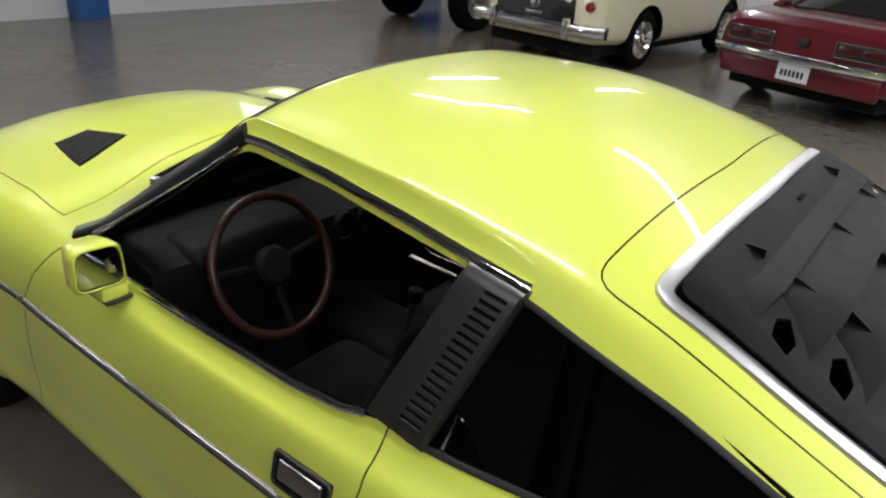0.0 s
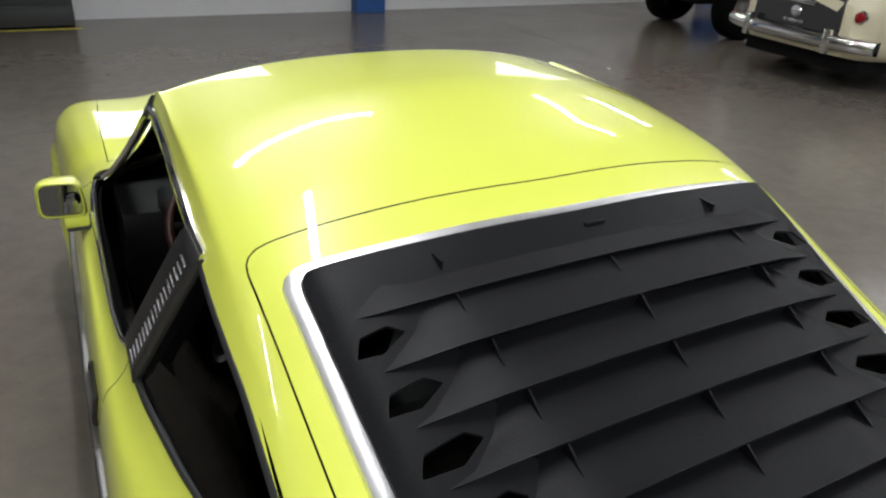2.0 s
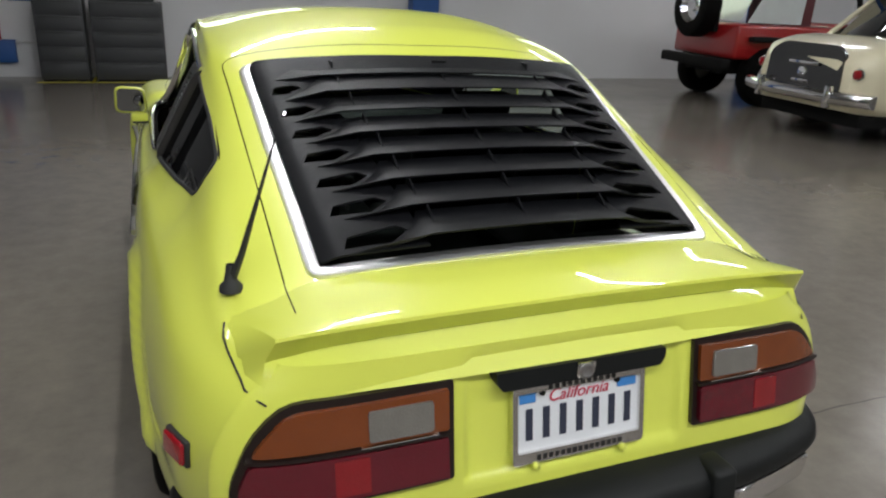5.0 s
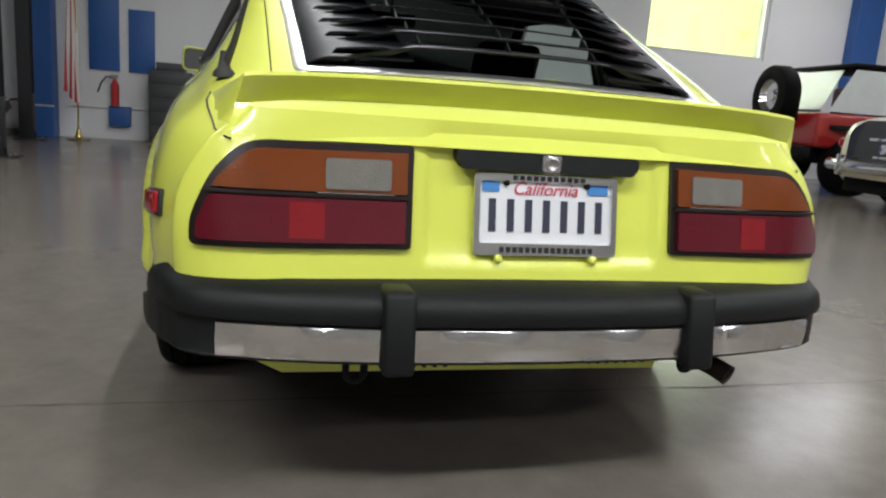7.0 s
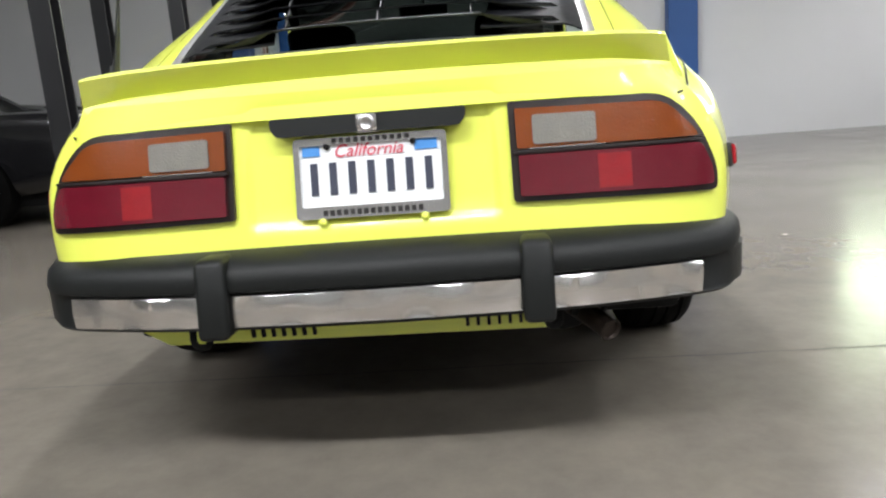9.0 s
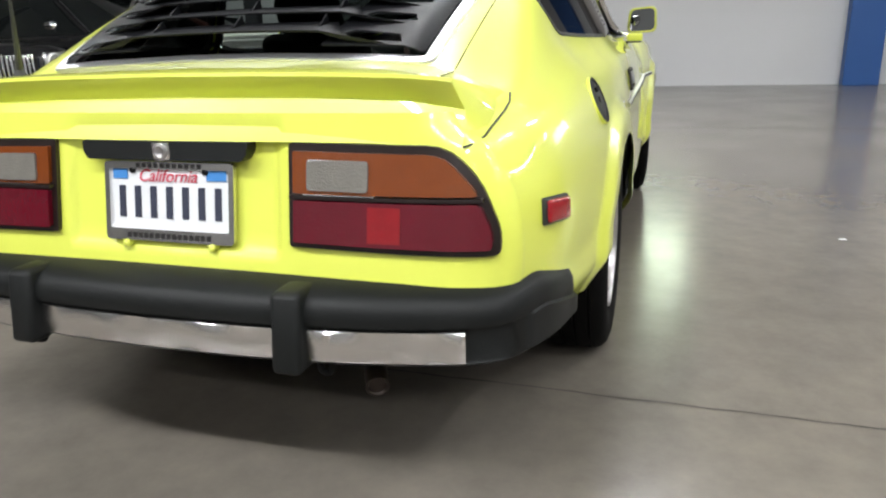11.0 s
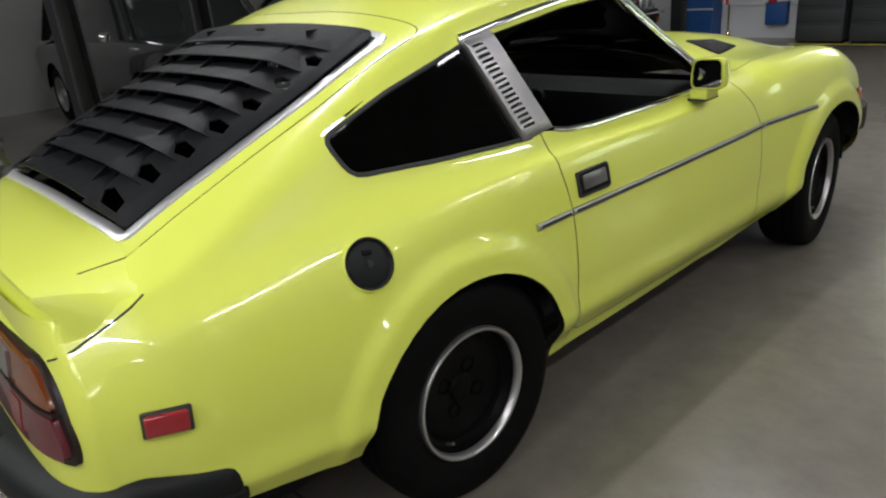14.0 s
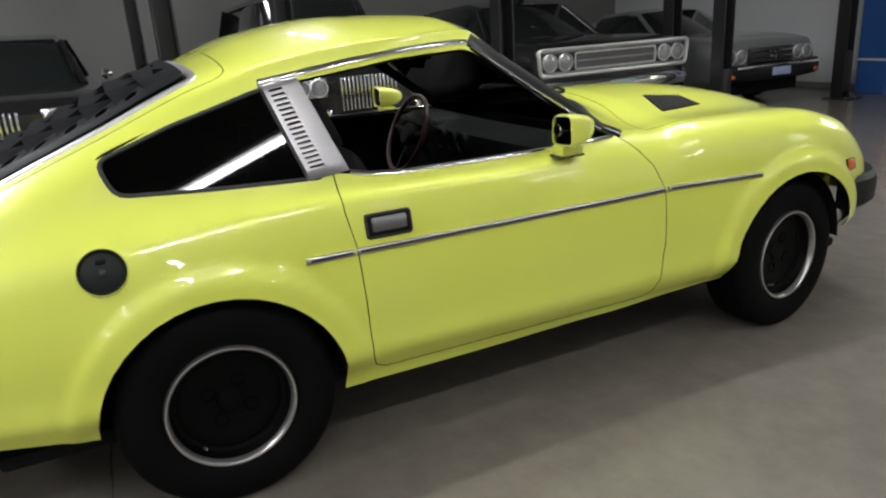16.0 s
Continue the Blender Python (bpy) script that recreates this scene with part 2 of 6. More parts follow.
def hermite(xs, ys, x):
    """Shape-keeping cubic through the points (xs, ys)."""
    xs, ys = np.asarray(xs, float), np.asarray(ys, float)
    h = np.diff(xs)
    d = np.diff(ys, axis=0) / h[:, None]
    m = np.zeros_like(ys)
    m[0], m[-1] = d[0], d[-1]
    for i in range(1, len(xs) - 1):
        w1, w2 = 2 * h[i] + h[i - 1], h[i] + 2 * h[i - 1]
        same = d[i - 1] * d[i] > 0
        with np.errstate(divide="ignore", invalid="ignore"):
            hm = (w1 + w2) / (w1 / d[i - 1] + w2 / d[i])
        m[i] = np.where(same, hm, 0)
    i = np.clip(np.searchsorted(xs, x) - 1, 0, len(xs) - 2)
    t = ((x - xs[i]) / h[i])[:, None]
    hh = h[i][:, None]
    return (2 * t**3 - 3 * t**2 + 1) * ys[i] + (t**3 - 2 * t**2 + t) * hh * m[i] + (-2 * t**3 + 3 * t**2) * ys[i + 1] + (t**3 - t**2) * hh * m[i + 1]


def catmull(points, n):
    """Points on a smooth line through points, n to each stretch."""
    p = np.asarray(points, float)
    p = np.vstack([2 * p[0] - p[1], p, 2 * p[-1] - p[-2]])
    out = []
    for i in range(1, len(p) - 2):
        a, b, c, d = p[i - 1], p[i], p[i + 1], p[i + 2]
        for k in range(n):
            t = k / n
            out.append(0.5 * (2 * b + (c - a) * t + (2 * a - 5 * b + 4 * c - d) * t * t + (3 * b - a - 3 * c + d) * t**3))
    out.append(p[-2])
    return np.array(out)


def inside(p, poly):
    x, y = p
    odd = False
    for i in range(len(poly)):
        (x0, y0), (x1, y1) = poly[i - 1], poly[i]
        if (y0 > y) != (y1 > y) and x < (x1 - x0) * (y - y0) / (y1 - y0) + x0:
            odd = not odd
    return odd


def score(bm, poly, ax, keep):
    """Cuts the sheet's faces along a polygon seen along one axis; returns the faces inside it."""
    i, j = ax
    for k in range(len(poly)):
        (a0, b0), (a1, b1) = poly[k - 1], poly[k]
        lo, hi = (min(a0, a1) - 1e-4, min(b0, b1) - 1e-4), (max(a0, a1) + 1e-4, max(b0, b1) + 1e-4)
        faces = []
        for f in bm.faces:
            ca, cb = [v.co[i] for v in f.verts], [v.co[j] for v in f.verts]
            if max(ca) > lo[0] and min(ca) < hi[0] and max(cb) > lo[1] and min(cb) < hi[1] and keep(f.calc_center_median()):
                faces.append(f)
        co, no = [0, 0, 0], [0, 0, 0]
        co[i], co[j] = a0, b0
        no[i], no[j] = b1 - b0, a0 - a1
        edges = {e for f in faces for e in f.edges}
        verts = {v for f in faces for v in f.verts}
        if faces and (no[i] or no[j]):
            bmesh.ops.bisect_plane(bm, geom=list(verts) + list(edges) + faces, dist=1e-6, plane_co=co, plane_no=no)
    found = []
    for f in bm.faces:
        c = f.calc_center_median()
        if keep(c) and inside((c[i], c[j]), poly):
            found.append(f)
    return found


def inset(poly, d):
    """The polygon moved inwards by d (outwards if d < 0)."""
    area2 = sum(poly[k - 1][0] * poly[k][1] - poly[k][0] * poly[k - 1][1] for k in range(len(poly)))
    sgn = 1 if area2 > 0 else -1
    out = []
    for k in range(len(poly)):
        p, a, b = Vector(poly[k]), Vector(poly[k - 1]), Vector(poly[(k + 1) % len(poly)])
        u, v = (p - a).normalized(), (b - p).normalized()
        n1, n2 = Vector((-u.y, u.x)) * sgn, Vector((-v.y, v.x)) * sgn
        n = (n1 + n2)
        n = n / max(0.3, n.dot(n1)) if n.length > 1e-6 else n1
        out.append(tuple(p + n * d))
    return out

# ---- the hall ----
def wall_with_windows(name, x0, x1, z1, y, thick, holes, material, label):
    """A wall along x with openings, built of blocks between the openings."""
    bm = bmesh.new()
    xs = sorted({x0, x1, *(h[0] for h in holes), *(h[1] for h in holes)})
    for a, b in zip(xs, xs[1:]):
        gaps = sorted((h[2], h[3]) for h in holes if h[0] <= a and h[1] >= b)
        z = 0.0
        for g0, g1 in gaps + [(z1, z1)]:
            if g0 > z:
                box(bm, a, b, y, y + thick, z, g0)
            z = g1
    bmesh.ops.remove_doubles(bm, verts=bm.verts[:], dist=1e-5)
    return to_object(name, bm, material, None, label, False, "structure", "wall")


floor = to_object("floor", boxed(WALL_W - 0.3, WALL_X + 0.3, WALL_S - 0.3, WALL_Y + 0.3, -0.2, 0.0), CONCRETE, None,
                  "polished brownish grey concrete floor with joints", False, "structure", "floor")
WINDOWS = [(-0.7, 1.4, 2.4, 3.7), (6.2, 8.75, 2.18, 3.75)]
wall_with_windows("wall_north", WALL_W, WALL_X, CEIL, WALL_Y, 0.3, WINDOWS, WALLPAINT, "white painted wall with high windows")
to_object("wall_south", boxed(WALL_W, WALL_X, WALL_S - 0.3, WALL_S, 0, CEIL), GREYWALL, None, "plain grey painted wall", False, "structure", "wall")
to_object("wall_east", boxed(WALL_X, WALL_X + 0.3, WALL_S, WALL_Y, 0, CEIL), WALLPAINT, None, "plain white painted wall", False, "structure", "wall")
to_object("wall_west", boxed(WALL_W - 0.3, WALL_W, WALL_S, WALL_Y, 0, CEIL), GREYWALL, None, "grey painted wall behind the lifts", False, "structure", "wall")
to_object("ceiling", boxed(WALL_W - 0.3, WALL_X + 0.3, WALL_S - 0.3, WALL_Y + 0.3, CEIL, CEIL + 0.2), CEILM, None, "grey painted ceiling", False, "structure", "ceiling")
OUTSIDE = glow("bright daylight", (1.0, 0.97, 0.50), 1.15)
_on = OUTSIDE.node_tree
_leaf, _ramp = _on.nodes.new("ShaderNodeTexNoise"), _on.nodes.new("ShaderNodeValToRGB")
_leaf.inputs["Scale"].default_value, _leaf.inputs["Detail"].default_value, _leaf.inputs["Roughness"].default_value = 1.1, 8, 0.75
_ramp.color_ramp.elements[0].position, _ramp.color_ramp.elements[1].position = 0.36, 0.50
_ramp.color_ramp.elements[0].color, _ramp.color_ramp.elements[1].color = (0.50, 0.46, 0.14, 1), (1.0, 0.97, 0.50, 1)
_oco = _on.nodes.new("ShaderNodeTexCoord")
_on.links.new(_oco.outputs["Object"], _leaf.inputs["Vector"])
_on.links.new(_leaf.outputs["Fac"], _ramp.inputs[0])
_on.links.new(_ramp.outputs[0], _on.nodes["Principled BSDF"].inputs["Emission Color"])
to_object("backdrop", boxed(-4, 12, WALL_Y + 1.4, WALL_Y + 1.45, 0.5, 7), OUTSIDE, None, "bright daylight outside the windows", False, "structure", "backdrop")
FRAMEW = mat("window frame paint", (0.62, 0.62, 0.6), 0.5)
for n, (a, b, c, d) in enumerate(WINDOWS):
    win = tagged(new(f"window_{n + 1}"), "high window with pale frame and bright daylight", "window", "", "structure")
    bm = bmesh.new()
    for q in ((a, a + 0.06, c, d), (b - 0.06, b, c, d), (a + 0.06, b - 0.06, c, c + 0.06), (a + 0.06, b - 0.06, d - 0.06, d)):
        box(bm, q[0], q[1], WALL_Y + 0.05, WALL_Y + 0.12, q[2], q[3])
    part("window_frame", bm, FRAMEW, win, smooth=False)
    pane = part("pane", boxed(a + 0.06, b - 0.06, WALL_Y + 0.08, WALL_Y + 0.086, c + 0.06, d - 0.06), GLASS, win, smooth=False)
    pane.visible_shadow = False
    area("daylight", (a + b) / 2, WALL_Y + 0.2, (c + d) / 2, 90, 180, b - a, d - c, 62, (1.0, 0.98, 0.92))

# ceiling strip lights in rows; several are unseen, added for even light
TUBE = glow("fluorescent tube", (0.95, 0.98, 1.0), 18.0)
HOUSING = mat("lamp housing white", (0.7, 0.7, 0.7), 0.4)


def strip_light(x, y, z, turn, length):
    lamp = thing("strip_light", "long white fluorescent strip light hanging from the ceiling, some added unseen as fill", "ceiling light", pose(x, y, z, 0, 0, turn), "strip lights")
    part("housing", boxed(-length / 2, length / 2, -0.06, 0.06, 0.0, 0.06, 0.01), HOUSING, lamp)
    for s in (-0.03, 0.03):
        part("tube", lathe([(-length / 2 + 0.03, 0.016), (length / 2 - 0.03, 0.016)], (0, s, -0.02), "x", 10), TUBE, lamp)
    for s in (-length / 3, length / 3):
        part("hanger", boxed(s - 0.008, s + 0.008, -0.008, 0.008, 0.06, CEIL - z - 0.001), STEEL, lamp)
    return lamp


# x, y, z, turn, length, watts
# first three follow reflections in the paint; last is added to brighten the car's top
LIGHT_PLACES = [(0.1, 4.2, 4.4, 0, 2.4, 92), (4.4, 4.0, 4.4, 90, 2.4, 42), (4.4, 0.2, 4.4, 90, 2.4, 70), (5.6, -3.4, 4.4, 0, 2.4, 60), (-0.9, -3.6, 4.4, 0, 2.4, 105),
                (10.2, 3.9, 4.4, 0, 2.4, 60), (10.4, -1.0, 4.4, 0, 2.4, 60), (2.2, -6.6, 4.4, 0, 2.4, 84), (-4.2, -6.6, 4.4, 0, 2.4, 84), (8.2, -6.6, 4.4, 0, 2.4, 60),
                (-3.6, -3.2, 4.4, 0, 2.4, 125), (2.3, -3.5, 4.4, 0, 2.4, 85), (9.0, 7.4, 4.4, 0, 2.4, 60), (-4.6, 1.6, 4.4, 0, 2.4, 40), (-0.3, 1.1, 4.4, 90, 2.4, 75)]
first = strip_light(*LIGHT_PLACES[0][:5])
for q in LIGHT_PLACES[1:]:
    copy_thing(first, pose(q[0], q[1], q[2], 0, 0, q[3]))
for q in LIGHT_PLACES:
    area("strip_glow", q[0], q[1], q[2] - 0.05, 0, q[3], q[4], 0.1, q[5], (0.97, 0.98, 1.0))

# ---- the yellow car ----
# right half sections from sill to roof centre: (x, z) of sill, crease, middle, moulding, shoulder, belt, rail, roof edge, quarter, centre
SECTIONS = {
    -0.85: [(0.700, .350), (0.724, .440), (0.734, .550), (0.724, .650), (0.682, .730), (0.640, .774), (0.598, .800), (0.500, .820), (0.250, .835), (0, .838)],
    -0.70: [(0.755, .345), (0.780, .440), (0.790, .550), (0.782, .650), (0.752, .745), (0.705, .800), (0.655, .838), (0.510, .870), (0.255, .885), (0, .890)],
    -0.55: [(0.785, .330), (0.805, .430), (0.815, .550), (0.806, .660), (0.775, .765), (0.715, .830), (0.650, .894), (0.512, .941), (0.262, .954), (0, .958)],
    -0.40: [(0.805, .310), (0.825, .425), (0.834, .550), (0.822, .670), (0.785, .785), (0.717, .866), (0.642, .959), (0.516, 1.006), (0.27, 1.020), (0, 1.025)],
    -0.20: [(0.806, .285), (0.838, .415), (0.848, .550), (0.836, .685), (0.795, .805), (0.706, .908), (0.630, 1.035), (0.525, 1.090), (0.28, 1.108), (0, 1.113)],
    0.09: [(0.806, 0.262), (0.842, 0.4), (0.853, 0.55), (0.847, 0.695), (0.812, 0.825), (0.74, 0.912), (0.634, 1.128), (0.546, 1.21), (0.29, 1.2436), (0, 1.2518)],
    0.30: [(0.806, 0.252), (0.842, 0.39), (0.856, 0.54), (0.85, 0.7), (0.822, 0.835), (0.762, 0.914), (0.624, 1.196), (0.56, 1.261), (0.3, 1.316), (0, 1.329)],
    0.60: [(0.806, 0.25), (0.842, 0.37), (0.858, 0.53), (0.851, 0.7), (0.822, 0.84), (0.77, 0.905), (0.614, 1.236), (0.564, 1.294), (0.31, 1.355), (0, 1.37)],
    0.93: [(0.806, 0.252), (0.842, 0.35), (0.858, 0.52), (0.85, 0.702), (0.82, 0.835), (0.772, 0.9), (0.603, 1.256), (0.556, 1.3), (0.31, 1.3468), (0, 1.3604)],
    1.05: [(0.806, 0.255), (0.842, 0.345), (0.857, 0.52), (0.849, 0.702), (0.82, 0.832), (0.772, 0.899), (0.622, 1.176), (0.562, 1.226), (0.31, 1.2964), (0, 1.3192)],
    1.22: [(0.806, .258), (0.841, .340), (0.856, .520), (0.848, .702), (0.818, .828), (0.770, .897), (0.652, 1.058), (0.587, 1.112), (0.31, 1.195), (0, 1.222)],
    1.40: [(0.813, .262), (0.840, .336), (0.855, .520), (0.846, .700), (0.815, .822), (0.766, .890), (0.690, .938), (0.620, .980), (0.33, 1.076), (0, 1.103)],
    1.50: [(0.812, .265), (0.839, .334), (0.853, .520), (0.844, .698), (0.813, .818), (0.763, .884), (0.698, .906), (0.610, .922), (0.33, 1.010), (0, 1.043)],
    1.64: [(0.810, .270), (0.837, .335), (0.850, .520), (0.840, .695), (0.810, .813), (0.760, .877), (0.695, .898), (0.570, .906), (0.33, .955), (0, .982)],
    1.80: [(0.8128, 0.275), (0.8442, 0.34), (0.857, 0.52), (0.847, 0.69), (0.824, 0.812), (0.7816, 0.882), (0.7168, 0.912), (0.5466, 0.918), (0.3, 0.974), (0.0, 0.994)],
    2.10: [(0.8208, 0.29), (0.8572, 0.365), (0.871, 0.525), (0.862, 0.682), (0.844, 0.804), (0.8056, 0.87), (0.7288, 0.906), (0.5256, 0.912), (0.28, 0.97), (0.0, 0.988)],
    2.35: [(0.819, 0.31), (0.86, 0.39), (0.874, 0.53), (0.866, 0.672), (0.852, 0.785), (0.816, 0.856), (0.732, 0.895), (0.513, 0.896), (0.275, 0.944), (0.0, 0.96)],
    2.57: [(0.7852, 0.33), (0.8338, 0.41), (0.852, 0.53), (0.846, 0.648), (0.832, 0.745), (0.7949, 0.808), (0.7152, 0.848), (0.4984, 0.852), (0.27, 0.888), (0.0, 0.9)],
    2.76: [(0.7316, 0.35), (0.7764, 0.42), (0.793, 0.52), (0.788, 0.615), (0.766, 0.678), (0.7242, 0.722), (0.6416, 0.756), (0.4722, 0.768), (0.26, 0.792), (0.0, 0.8)],
    2.885: [(0.6268, 0.37), (0.6652, 0.43), (0.68, 0.5), (0.676, 0.56), (0.655, 0.605), (0.6166, 0.636), (0.5468, 0.662), (0.4256, 0.676), (0.24, 0.696), (0.0, 0.702)],
}
ARCHES = [(0.0, 0.300, 0.350), (2.270, 0.318, 0.352)]


def body_sheet():
    ys = sorted(SECTIONS)
    table = np.array([[c for q in SECTIONS[y] for c in q] for y in ys])
    at = np.linspace(ys[0], ys[-1], 250)
    rows = hermite(ys, table, at).reshape(len(at), 10, 2)
    bm = bmesh.new()
    grid = []
    for y, sec in zip(at, rows):
        half = catmull(np.vstack([sec, [(-sec[-2][0], sec[-2][1])]]), 6)[:55]
        line = []
        for x, z in half:
            for wy, wz, wr in ARCHES:
                r = math.hypot(y - wy, z - wz)
                t = min(1, max(0, (wr + 0.094 - r) / 0.040))
                if x > 0.6 and z < wz + wr + 0.1:
                    x += 0.021 * t * t * (3 - 2 * t) * min(1, max(0.25, (z - 0.24) / 0.16))
            fold = 0.392 if y < 0.3 else 0.372
            if x > 0.55 and y < 2.5:
                x += 0.014 * max(0, 1 - (z - fold) / 0.075) if z > fold else 0.014 - min(0.027, (fold - z) * 0.34)
            line.append((x, y, z))
        ring = [bm.verts.new(p) for p in line] + [bm.verts.new((-p[0], p[1], p[2])) for p in line[-2::-1]]
        grid.append(ring)
    for r0, r1 in zip(grid, grid[1:]):
        for k in range(len(r0) - 1):
            bm.faces.new((r0[k], r0[k + 1], r1[k + 1], r1[k]))
    bmesh.ops.recalc_face_normals(bm, faces=bm.faces[:])
    bm.normal_update()
    bm.faces.ensure_lookup_table()
    if bm.faces[10].normal.x < 0:
        bmesh.ops.reverse_faces(bm, faces=bm.faces[:])
        bm.normal_update()
    keep_n = bm.verts.layers.float_vector.new("sheet_normal")
    for v in bm.verts:
        v[keep_n] = v.normal
    return bm


sheet = body_sheet()
from mathutils.bvhtree import BVHTree
TREE = BVHTree.FromBMesh(sheet)


def on_side(y, z, side=1):
    """Place and outward normal of the body's flank."""
    p, n, *_ = TREE.ray_cast(Vector((side * 2, y, z)), Vector((-side, 0, 0)))
    return p, n


def on_top(x, y):
    p, n, *_ = TREE.ray_cast(Vector((x, y, 3)), Vector((0, 0, -1)))
    return p, n


def densify(pts, step, closed):
    out = []
    m = len(pts)
    for i in range(m if closed else m - 1):
        a, b = Vector(pts[i]), Vector(pts[(i + 1) % m])
        k = max(1, int((b - a).length / step))
        out += [tuple(a.lerp(b, j / k)) for j in range(k)]
    return out if closed else out + [tuple(pts[-1])]


def band(points, put, width, height, closed=True, lift=0.0, step=0.04, shift=0.0, round_n=5):
    """A raised bead that follows the body: points in the plane that put() projects from."""
    pts = densify(points, step, closed)
    pn = [put(*p) for p in pts]
    bm = bmesh.new()
    rings = []
    m = len(pn)
    for i, (p, n) in enumerate(pn):
        a = pn[i - 1][0] if (i or closed) else p
        b = pn[(i + 1) % m][0] if (i < m - 1 or closed) else p
        s = n.cross((b - a).normalized()).normalized()
        ring = []
        for k in range(round_n + 1):
            q = math.pi * k / round_n
            ring.append(bm.verts.new(p + s * (shift + math.cos(q) * width / 2) + n * (lift + max(0, math.sin(q)) ** 0.6 * height)))
        ring.append(bm.verts.new(p + s * (shift - width / 2) - n * 0.006))
        ring.append(bm.verts.new(p + s * (shift + width / 2) - n * 0.006))
        rings.append(ring)
    for r0, r1 in list(zip(rings, rings[1:])) + ([(rings[-1], rings[0])] if closed else []):
        for k in range(len(r0)):
            bm.faces.new((r0[k], r0[(k + 1) % len(r0)], r1[(k + 1) % len(r0)], r1[k]))
    if not closed:
        bm.faces.new(rings[0])
        bm.faces.new(rings[-1])
    return bm


def sheet_part(name, bm, material, parent, label="", offset=0.0):
    """A piece of the body's sheet with the whole sheet's smooth normals."""
    lay = bm.verts.layers.float_vector["sheet_normal"]
    if offset:
        for v in bm.verts:
            v.co = v.co - v[lay].normalized() * offset
    bmesh.ops.triangulate(bm, faces=[f for f in bm.faces if len(f.verts) > 4])
    bm.verts.index_update()
    normals = [tuple(v[lay].normalized()) for v in bm.verts]
    me = bpy.data.meshes.new(name)
    bm.to_mesh(me)
    me.materials.append(material)
    for p in me.polygons:
        p.use_smooth = True
    me.normals_split_custom_set_from_vertices(normals)
    ob = new(name, me)
    ob.parent = parent
    return tagged(ob, label)


def take(bm, faces):
    """Lifts the faces out of the sheet into one of their own."""
    chosen = {f.index for f in faces}
    bm.faces.index_update()
    chosen = {f.index for f in faces}
    piece = bm.copy()
    piece.faces.ensure_lookup_table()
    bmesh.ops.delete(piece, geom=[f for f in piece.faces if f.index not in chosen], context="FACES")
    bmesh.ops.delete(bm, geom=faces, context="FACES")
    return piece


def arc(cy, cz, r, n, a0=0.0, a1=2 * math.pi):
    return [(cy + r * math.cos(a0 + (a1 - a0) * k / n), cz + r * math.sin(a0 + (a1 - a0) * k / n)) for k in range(n)]


def panel(bm, poly, ax, keep, gap):
    """Cuts a panel free with an open joint round it."""
    ring = score(bm, poly, ax, keep)
    core = set(score(bm, inset(poly, gap), ax, keep))
    bm.faces.ensure_lookup_table()
    ring = [f for f in bm.faces if keep(f.calc_center_median()) and f not in core and inside([f.calc_center_median()[i] for i in ax], poly)]
    bmesh.ops.delete(bm, geom=ring, context="FACES")
    return take(bm, [f for f in bm.faces if f in core])


QUARTER = rounded([(-0.222, 1.025), (-0.190, 0.935), (0.03, 0.925), (0.36, 0.918), (0.30, 1.185), (0.22, 1.168), (-0.02, 1.098)], [.03, .035, .01, .01, .01, .02, .02], 3)
DOORWIN = rounded([(0.40, 0.925), (0.47, 0.912), (0.62, 0.902), (1.20, 0.900), (1.425, 0.906), (0.93, 1.238), (0.68, 1.226), (0.30, 1.182)], [.01, .02, .02, .02, .01, .03, .02, .01], 3)
DOOR = [(0.392, 0.96), (0.395, 0.82), (0.415, 0.71), (0.425, 0.53), (0.432, 0.36), (0.445, 0.315), (0.48, 0.295), (1.50, 0.295), (1.55, 0.31), (1.568, 0.36), (1.592, 0.50), (1.592, 0.70), (1.55, 0.79), (1.49, 0.86), (1.44, 0.905), (1.40, 0.96)]
HATCH_GLASS = rounded([(0.527, 0.078), (0.30, 0.072), (0, 0.066), (-0.30, 0.072), (-0.527, 0.078), (-0.492, -0.657), (-0.25, -0.660), (0.25, -0.660), (0.492, -0.657)], [.032, .05, .05, .05, .032, .02, .02, .02, .02], 4)
HATCH = rounded([(0.580, 0.166), (0.30, 0.160), (0, 0.152), (-0.30, 0.160), (-0.580, 0.166), (-0.553, -0.74), (0.553, -0.74)], [.045, .05, .05, .05, .045, .005, .005], 4)
SCREEN = rounded([(-0.575, 0.968), (-0.3, 1.012), (0, 1.022), (0.3, 1.012), (0.575, 0.968), (0.668, 1.43), (0.34, 1.555), (0, 1.60), (-0.34, 1.555), (-0.668, 1.43)], [.03, .02, .02, .02, .03, .05, .03, .03, .03, .05], 3)
HOOD = [(-0.700, 1.60), (-0.695, 2.0), (-0.672, 2.4), (-0.60, 2.70), (-0.3, 2.79), (0.3, 2.79), (0.60, 2.70), (0.672, 2.4), (0.695, 2.0), (0.700, 1.60), (0.34, 1.685), (0, 1.72), (-0.34, 1.685)]

car = thing("sports_car", "lime yellow two-door fastback sports car with black rear louvres", "car")
doors = {}
for side in (1, -1):
    flank = lambda c, s=side: c.x * s > 0.45
    for poly in (QUARTER, DOORWIN):
        bmesh.ops.delete(sheet, geom=score(sheet, poly, (1, 2), flank), context="FACES")
    for wy, wz, wr in ARCHES:
        bmesh.ops.delete(sheet, geom=score(sheet, arc(wy, wz, wr, 40), (1, 2), flank), context="FACES")
    doors[side] = panel(sheet, DOOR, (1, 2), flank, 0.0035)
above = lambda c: c.z > 0.8
bmesh.ops.delete(sheet, geom=score(sheet, SCREEN, (0, 1), above), context="FACES")
